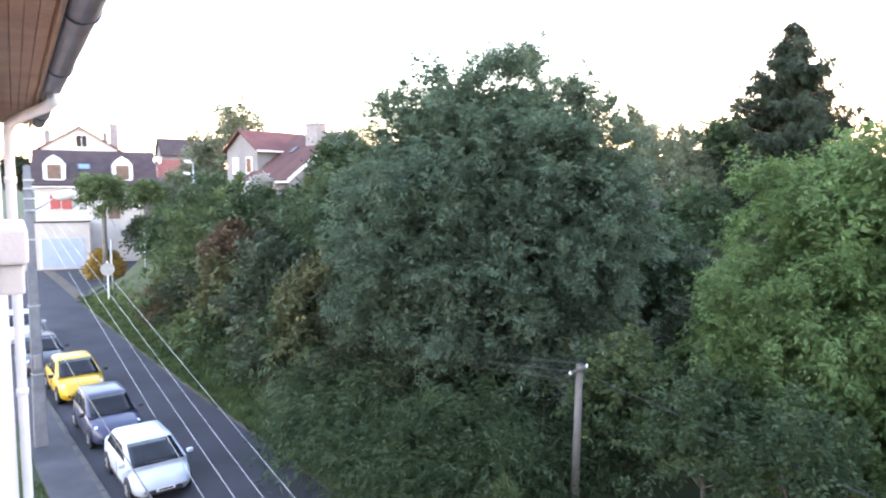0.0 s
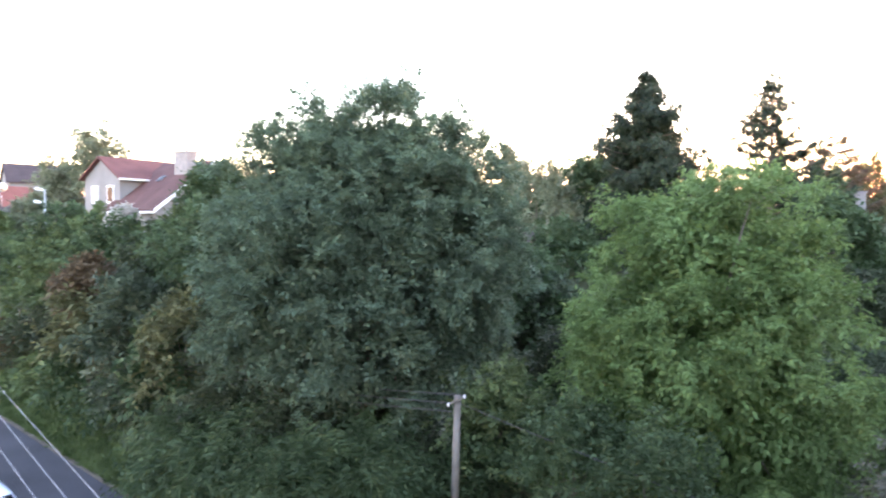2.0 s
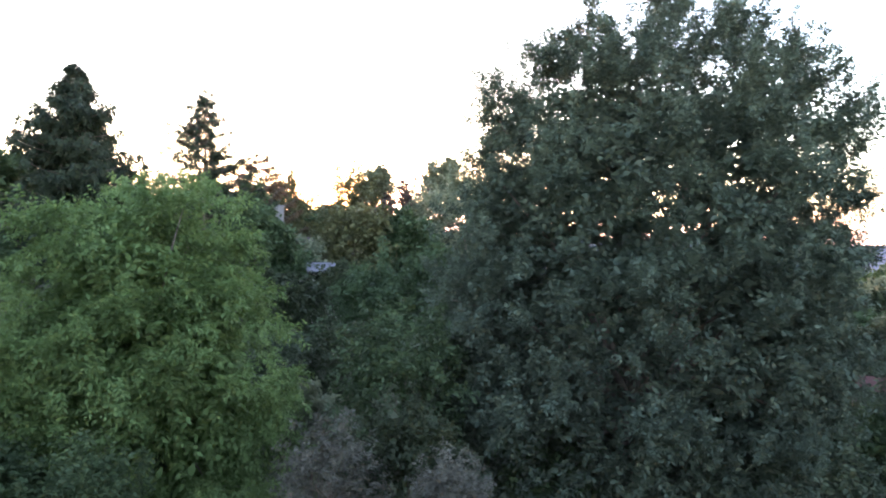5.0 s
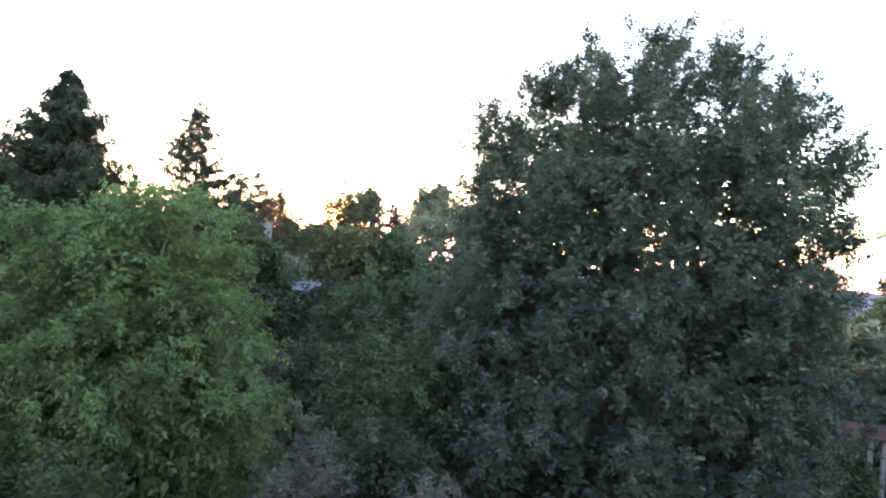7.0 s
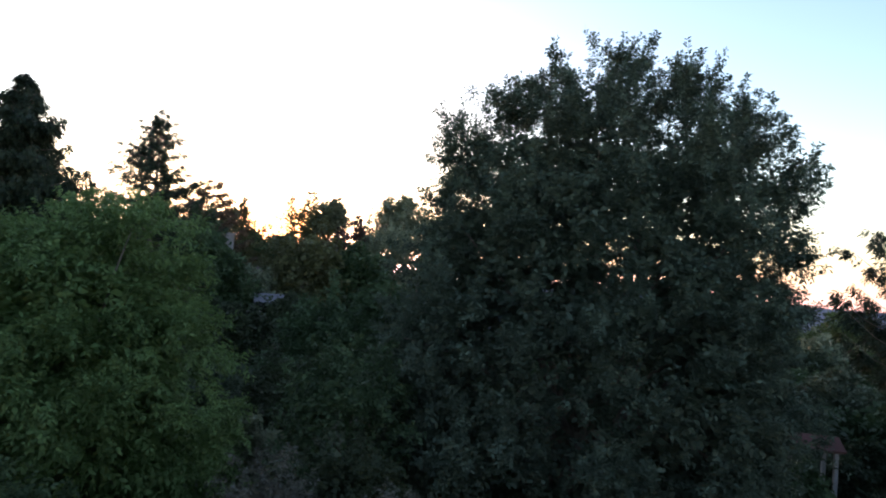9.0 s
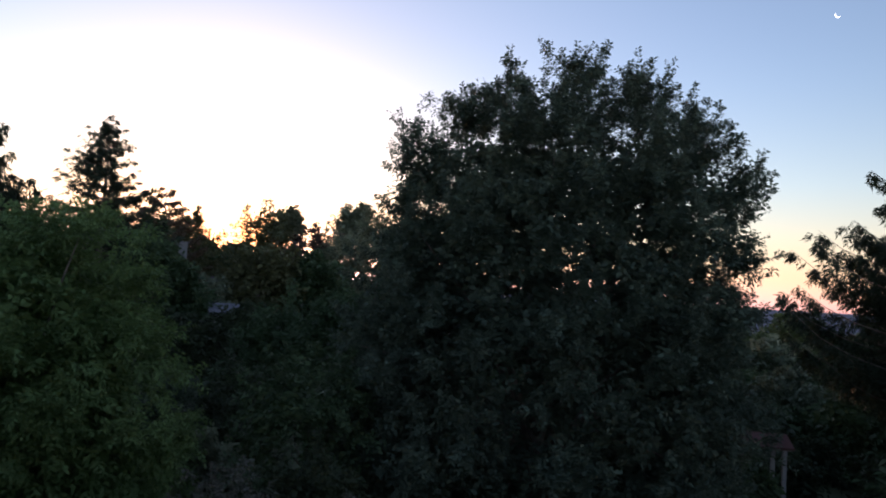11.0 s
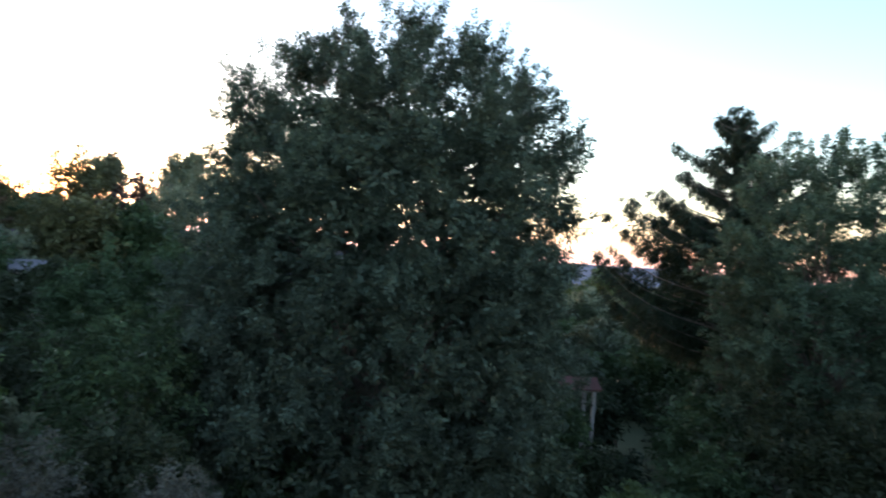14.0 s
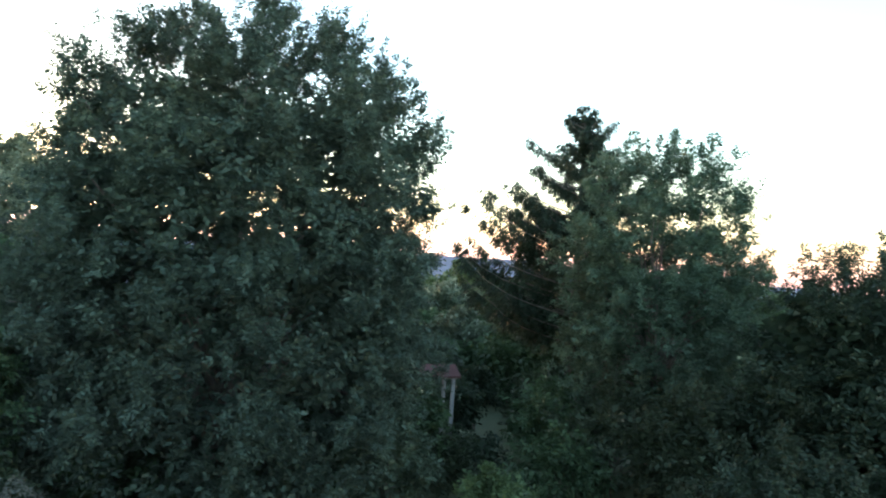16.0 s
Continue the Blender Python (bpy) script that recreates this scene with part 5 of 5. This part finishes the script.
def street_lamp():
    x, y = place(-21.0, 55)
    z = land(x, y)
    p = thing("street_lamp", pose(x, y, z, 0, 0, 20), "tall street lamp with two pale heads", "street lamp")
    h = 10.1 - z
    tube_ob("post", [(0, 0, -0.2), (0, 0, h)], [0.09, 0.05], STEEL, p, sides=10)
    for dx, dz in ((-0.35, -0.05), (-0.45, -0.95)):
        tube_ob("lamp_arm", [(0, 0, h + dz - 0.15), (dx * 0.6, 0, h + dz)], [0.03, 0.025], STEEL, p, sides=6)
        bm = bmesh.new()
        bmesh.ops.create_uvsphere(bm, u_segments=14, v_segments=8, radius=1)
        for q in bm.verts:
            q.co = (q.co.x * 0.3, q.co.y * 0.15, q.co.z * 0.12)
        o = part("lamp_head", bm, LAMP_GLASS, p, "pale oval lamp head", True)
        o.matrix_local = pose(dx, 0, h + dz + 0.05, 0, 10, 0)


street_lamp()


# ---- parked cars ----
def loft(sections, mat, name, parent, label="", close=True):
    """Skin over rings of points, ends closed."""
    n = len(sections[0])
    verts = [p for s in sections for p in s]
    faces = []
    for i in range(len(sections) - 1):
        for k in range(n):
            faces.append((i * n + k, i * n + (k + 1) % n, (i + 1) * n + (k + 1) % n, (i + 1) * n + k))
    if close:
        faces.append(tuple(range(n))[::-1])
        faces.append(tuple((len(sections) - 1) * n + k for k in range(n)))
    ob = mesh_ob(name, verts, faces, mat, parent, label, True)
    return ob


def wheel(car, x, y, r, width, rim_mat):
    sgn = 1 if y > 0 else -1
    prof = [(r * 0.62, -width / 2), (r * 0.93, -width / 2), (r, -width * 0.32), (r, width * 0.32), (r * 0.93, width / 2), (r * 0.62, width / 2)]
    k = 24
    verts, faces = [], []
    for i in range(k):
        t = 2 * math.pi * i / k
        verts += [(x + q * math.cos(t), y + w, r + q * math.sin(t)) for q, w in prof]
    m = len(prof)
    for i in range(k):
        for j in range(m):
            faces.append((i * m + j, i * m + (j + 1) % m, ((i + 1) % k) * m + (j + 1) % m, ((i + 1) % k) * m + j))
    tyre = mesh_ob("wheel", verts, faces, RUBBER, car, "black tyre with a metal wheel trim", True)
    bm = bmesh.new()
    ys = y + sgn * width * 0.36
    bmesh.ops.create_cone(bm, cap_ends=True, segments=24, radius1=r * 0.63, radius2=r * 0.63, depth=0.03, matrix=pose(x, ys, r, 90))
    part("rim", bm, BLACK_PLASTIC, tyre)
    for i in range(5):
        bm = boxed(-0.025, 0.025, -0.012, 0.012, 0.03, r * 0.58, bevel=0.006)
        bm.transform(pose(x, ys + sgn * 0.022, r, 0, 72 * i, 0))
        part("spoke", bm, rim_mat, tyre)


def quad_plate(name, pts, mat, parent, label="", off=(0, 0, 0), thick=0.012):
    """A thin pane over four corners, with thickness along its normal."""
    p = [Vector(q) + Vector(off) for q in pts]
    nrm = (p[1] - p[0]).cross(p[3] - p[0]).normalized() * thick
    v = p + [q + nrm for q in p]
    return mesh_ob(name, v, [(3, 2, 1, 0), (4, 5, 6, 7), (0, 1, 5, 4), (1, 2, 6, 5), (2, 3, 7, 6), (3, 0, 4, 7)], mat, parent, label)


def car(s, n, label, paint, L=3.9, W=1.7, H=1.48, base=2.45, over=0.76, bonnet=0.92, belt=0.95, wind=1.0, roof_front=0.1, roof_back=-1.25, wr=0.55, round_nose=0.10, scale=1.0):
    """A small hatchback facing down the lane: origin on the ground under its middle, front along +x."""
    x, y, z = road_point(s, n)
    c = thing("car", pose(x, y, z + 0.005, 0, 0, ang + 180) @ Matrix.Scale(scale, 4), label, "car", "cars parked along the kerb")
    f = L / 2
    w = W / 2
    xf = f - over                       # front axle
    xr = xf - base                      # rear axle
    rad = 0.30
    # lower body: rings along the length
    st = [(-f, 0.66, 0.34, belt - 0.12, 0.80), (-f + 0.10, 0.80, 0.24, belt + 0.0, 0.93), (-f + 0.35, 0.9, 0.2, belt + 0.03, 0.985), (xr, 0.9, 0.2, belt + 0.02, 1.0), (0, 0.9, 0.19, belt, 1.0),
          (wind - 0.1, 0.9, 0.19, belt - 0.01, 1.0), (xf - 0.05, 0.9, 0.2, bonnet - 0.06, 0.99), (f - 0.42, 0.88, 0.2, bonnet - 0.13, 0.95), (f - 0.18, 0.8, 0.21, bonnet - 0.21, 0.86),
          (f - 0.05, 0.7, 0.25, bonnet - 0.32, 0.74), (f, 0.62, 0.32, bonnet - 0.46, 0.64)]
    rings = []
    for px, sill, zb, zt, ww in st:
        half = [(w * sill * ww, zb), (w * ww * 0.975, zb + 0.12), (w * ww, (zb + zt) / 2), (w * ww * 0.975, zt - 0.10), (w * ww * 0.90, zt - 0.02), (w * ww * 0.62, zt + 0.015), (0.0, zt + 0.03)]
        rings.append([(px, a, b) for a, b in half] + [(px, -a, b) for a, b in half[-2::-1]])
    body = loft(rings, paint, "body", c)
    # cabin: glass house and roof
    b0, b1 = -f + 0.28, wind + 0.12
    r0, r1 = roof_back, roof_front
    wb, wt = w * 0.94, w * wr / 0.72
    zb = belt - 0.02
    cab = []
    for k in range(9):
        t = k / 8
        # belt to roof, rounded in
        e = t ** 0.9
        zz = zb + (H - 0.05 - zb) * t
        xx0 = b0 + (r0 - b0) * (e * 0.92 + 0.08 * t * t)
        xx1 = b1 + (r1 - b1) * (e * 0.94 + 0.06 * t * t)
        ww = wb + (wt - wb) * t
        cr = 0.10 + 0.12 * t
        pts = []
        for cx, cy, a0 in ((xx1 - cr, ww - cr, 0), (xx0 + cr, ww - cr, 90), (xx0 + cr, -ww + cr, 180), (xx1 - cr, -ww + cr, 270)):
            for q in range(5):
                a = radians(a0 + 90 * q / 4)
                pts.append((cx + cr * math.cos(a), cy + cr * math.sin(a), zz))
        cab.append(pts)
    for k, (shrink, dz) in enumerate(((0.94, 0.03), (0.72, 0.055), (0.3, 0.07))):
        mx = sum(p[0] for p in cab[8]) / 20
        cab.append([(mx + (p[0] - mx) * shrink, p[1] * shrink, H - 0.05 + dz * 0.8) for p in cab[8]])
    loft(cab, paint, "cabin", c)

    def on_front(t, yy):
        e = t ** 0.9
        return (b1 + (r1 - b1) * (e * 0.94 + 0.06 * t * t) + 0.004, yy * (wb + (wt - wb) * t), zb + (H - 0.05 - zb) * t)

    def on_back(t, yy):
        e = t ** 0.9
        return (b0 + (r0 - b0) * (e * 0.92 + 0.08 * t * t) - 0.004, yy * (wb + (wt - wb) * t), zb + (H - 0.05 - zb) * t)

    def on_side(t, u, sgn):
        return (on_back(t, 0)[0] * (1 - u) + on_front(t, 0)[0] * u, sgn * (wb + (wt - wb) * t + 0.004), zb + (H - 0.05 - zb) * t)

    def pane(name, fn, t0, t1, u0, u1, flip, label):
        k = 5
        grid = [[Vector(fn(t0 + (t1 - t0) * i / k, u0 + (u1 - u0) * j / k)) for j in range(k + 1)] for i in range(k + 1)]
        v = [p for row in grid for p in row]
        fc = []
        for i in range(k):
            for j in range(k):
                q = [i * (k + 1) + j, i * (k + 1) + j + 1, (i + 1) * (k + 1) + j + 1, (i + 1) * (k + 1) + j]
                fc.append(tuple(q[::-1] if flip else q))
        g = mesh_ob(name, v, fc, GLASS, c, label, True)
        md = g.modifiers.new("thickness", "SOLIDIFY")
        md.thickness, md.offset = 0.008, 1.0
        return g

    pane("windscreen", lambda t, u: on_front(t, u), 0.03, 0.96, -0.9, 0.9, False, "dark windscreen")
    pane("rear_window", lambda t, u: on_back(t, u), 0.15, 0.9, -0.78, 0.78, True, "dark rear window")
    for sgn in (1, -1):
        pane("side_window", lambda t, u: on_side(t, u, sgn), 0.12, 0.86, 0.10, 0.44, sgn > 0, "dark side window")
        pane("side_window", lambda t, u: on_side(t, u, sgn), 0.12, 0.86, 0.47, 0.86, sgn > 0, "dark side window")
        # mirror
        mb = boxed(wind - 0.22, wind - 0.10, sgn * (w + 0.10) - 0.09, sgn * (w + 0.10) + 0.09, belt + 0.0, belt + 0.13, bevel=0.035)
        part("mirror", mb, paint if paint in (PAINT_WHITE, ) else BLACK_PLASTIC, c)
        # headlamp on the corner of the nose
        hl = boxed(-0.2, 0.1, -0.09, 0.09, -0.05, 0.04, bevel=0.035)
        hl.transform(pose(f - 0.26, sgn * (w * 0.69), bonnet - 0.255, 0, 27, sgn * -24))
        part("headlight", hl, HEADLIGHT, c, "clear headlight", True)
        part("door_line", boxed(0.02, 0.034, sgn * (w + 0.0015) - 0.006, sgn * (w + 0.0015) + 0.006, 0.32, belt - 0.14), BLACK_PLASTIC, c)
        part("sill_trim", boxed(xr + 0.38, xf - 0.38, sgn * w * 0.955 - 0.012, sgn * w * 0.955 + 0.02, 0.2, 0.29, bevel=0.008), BLACK_PLASTIC, c)
        for ax in (xf, xr):
            bm = bmesh.new()
            bmesh.ops.create_cone(bm, cap_ends=True, segments=24, radius1=rad + 0.05, radius2=rad + 0.05, depth=0.03, matrix=pose(ax, sgn * (w - 0.012), rad + 0.015, 90))
            part("wheel_arch", bm, BLACK_PLASTIC, c)
            wheel(c, ax, sgn * (w - 0.075), rad, 0.19, RIM)
        part("wiper", quad_wiper(on_front, sgn), BLACK_PLASTIC, c)
        tl = boxed(-f - 0.01, -f + 0.12, sgn * w * 0.72 - 0.1, sgn * w * 0.72 + 0.1, belt - 0.3, belt - 0.06, bevel=0.03)
        part("tail_light", tl, SHUTTER_RED, c)
    gr = boxed(f - 0.085, f + 0.006, -w * 0.56, w * 0.56, 0.26, 0.44, bevel=0.04)
    part("grille", gr, BLACK_PLASTIC, c)
    part("number_plate", boxed(f + 0.004, f + 0.018, -0.26, 0.26, 0.35, 0.45, bevel=0.004), WHITE_PAINT, c)
    part("plate_bar", boxed(f + 0.019, f + 0.022, -0.2, 0.2, 0.375, 0.425), BLACK_PLASTIC, c)
    part("bumper_strip", boxed(f - 0.10, f - 0.006, -w * 0.66, w * 0.66, 0.46, 0.50, bevel=0.015), paint, c)
    return c


def quad_wiper(fn, sgn):
    a, b = Vector(fn(0.06, 0.1 * sgn + 0.3)), Vector(fn(0.12, 0.1 * sgn - 0.35))
    bm = bmesh.new()
    box(bm, -0.5, 0.5, -0.012, 0.012, 0, 0.02)
    d = b - a
    bm.transform(Matrix.Translation((a + b) / 2 + Vector((0.03, 0, 0.012))) @ d.to_track_quat("X", "Z").to_matrix().to_4x4() @ Matrix.Diagonal((d.length, 1, 1, 1)))
    return bm


car(18.85, 4.62, "white rounded hatchback parked at the kerb", PAINT_WHITE, L=3.94, W=1.72, H=1.38, bonnet=0.92, belt=0.95, wind=1.28, roof_front=0.3, roof_back=-1.3, wr=0.58, scale=0.9)
car(23.3, 4.56, "slate-blue hatchback parked behind the white car", PAINT_BLUE, L=3.8, W=1.64, H=1.45, bonnet=0.93, belt=0.93, wind=0.9, roof_front=0.05, roof_back=-1.45, wr=0.58, scale=0.94)
car(28.75, 4.55, "bright yellow small hatchback parked at the kerb", PAINT_YELLOW, L=3.75, W=1.65, H=1.42, bonnet=0.90, belt=0.91, wind=0.9, roof_front=0.0, roof_back=-1.2, wr=0.54)
car(33.6, 4.0, "dark blue car parked by the kerb", PAINT_DARK, L=4.1, W=1.68, H=1.43, wind=0.85, roof_front=0.0, roof_back=-1.2)
car(39.8, 3.9, "white car parked farther up the lane", PAINT_WHITE, L=4.0, W=1.7, H=1.45)


# ---- the moon ----
def moon():
    x, y = place(94.7, 1900)
    ro, ri = 9.0, 8.4
    k = 24
    verts, faces = [], []
    for i in range(k + 1):
        a = math.pi * i / k
        verts += [(ro * math.sin(a), 0, ro * math.cos(a)), (ri * math.sin(a) * 0.62, 0, ri * math.cos(a) * 1.07)]
    for i in range(k):
        faces.append((2 * i, 2 * i + 1, 2 * i + 3, 2 * i + 2))
    m = bpy.data.materials.new("moonlight")
    m.use_nodes = True
    b = m.node_tree.nodes["Principled BSDF"]
    b.inputs["Base Color"].default_value = (0.2, 0.2, 0.2, 1)
    b.inputs["Emission Color"].default_value = (1, 0.98, 0.92, 1)
    b.inputs["Emission Strength"].default_value = 0.9
    ob = tagged(mesh_ob("moon", verts, faces, m), "thin pale crescent moon in the blue sky", "moon", kind="structure")
    ob.matrix_world = pose(x, y, 8 + 1900 * math.tan(radians(22.0)), 0, 130, -94.7)


moon()
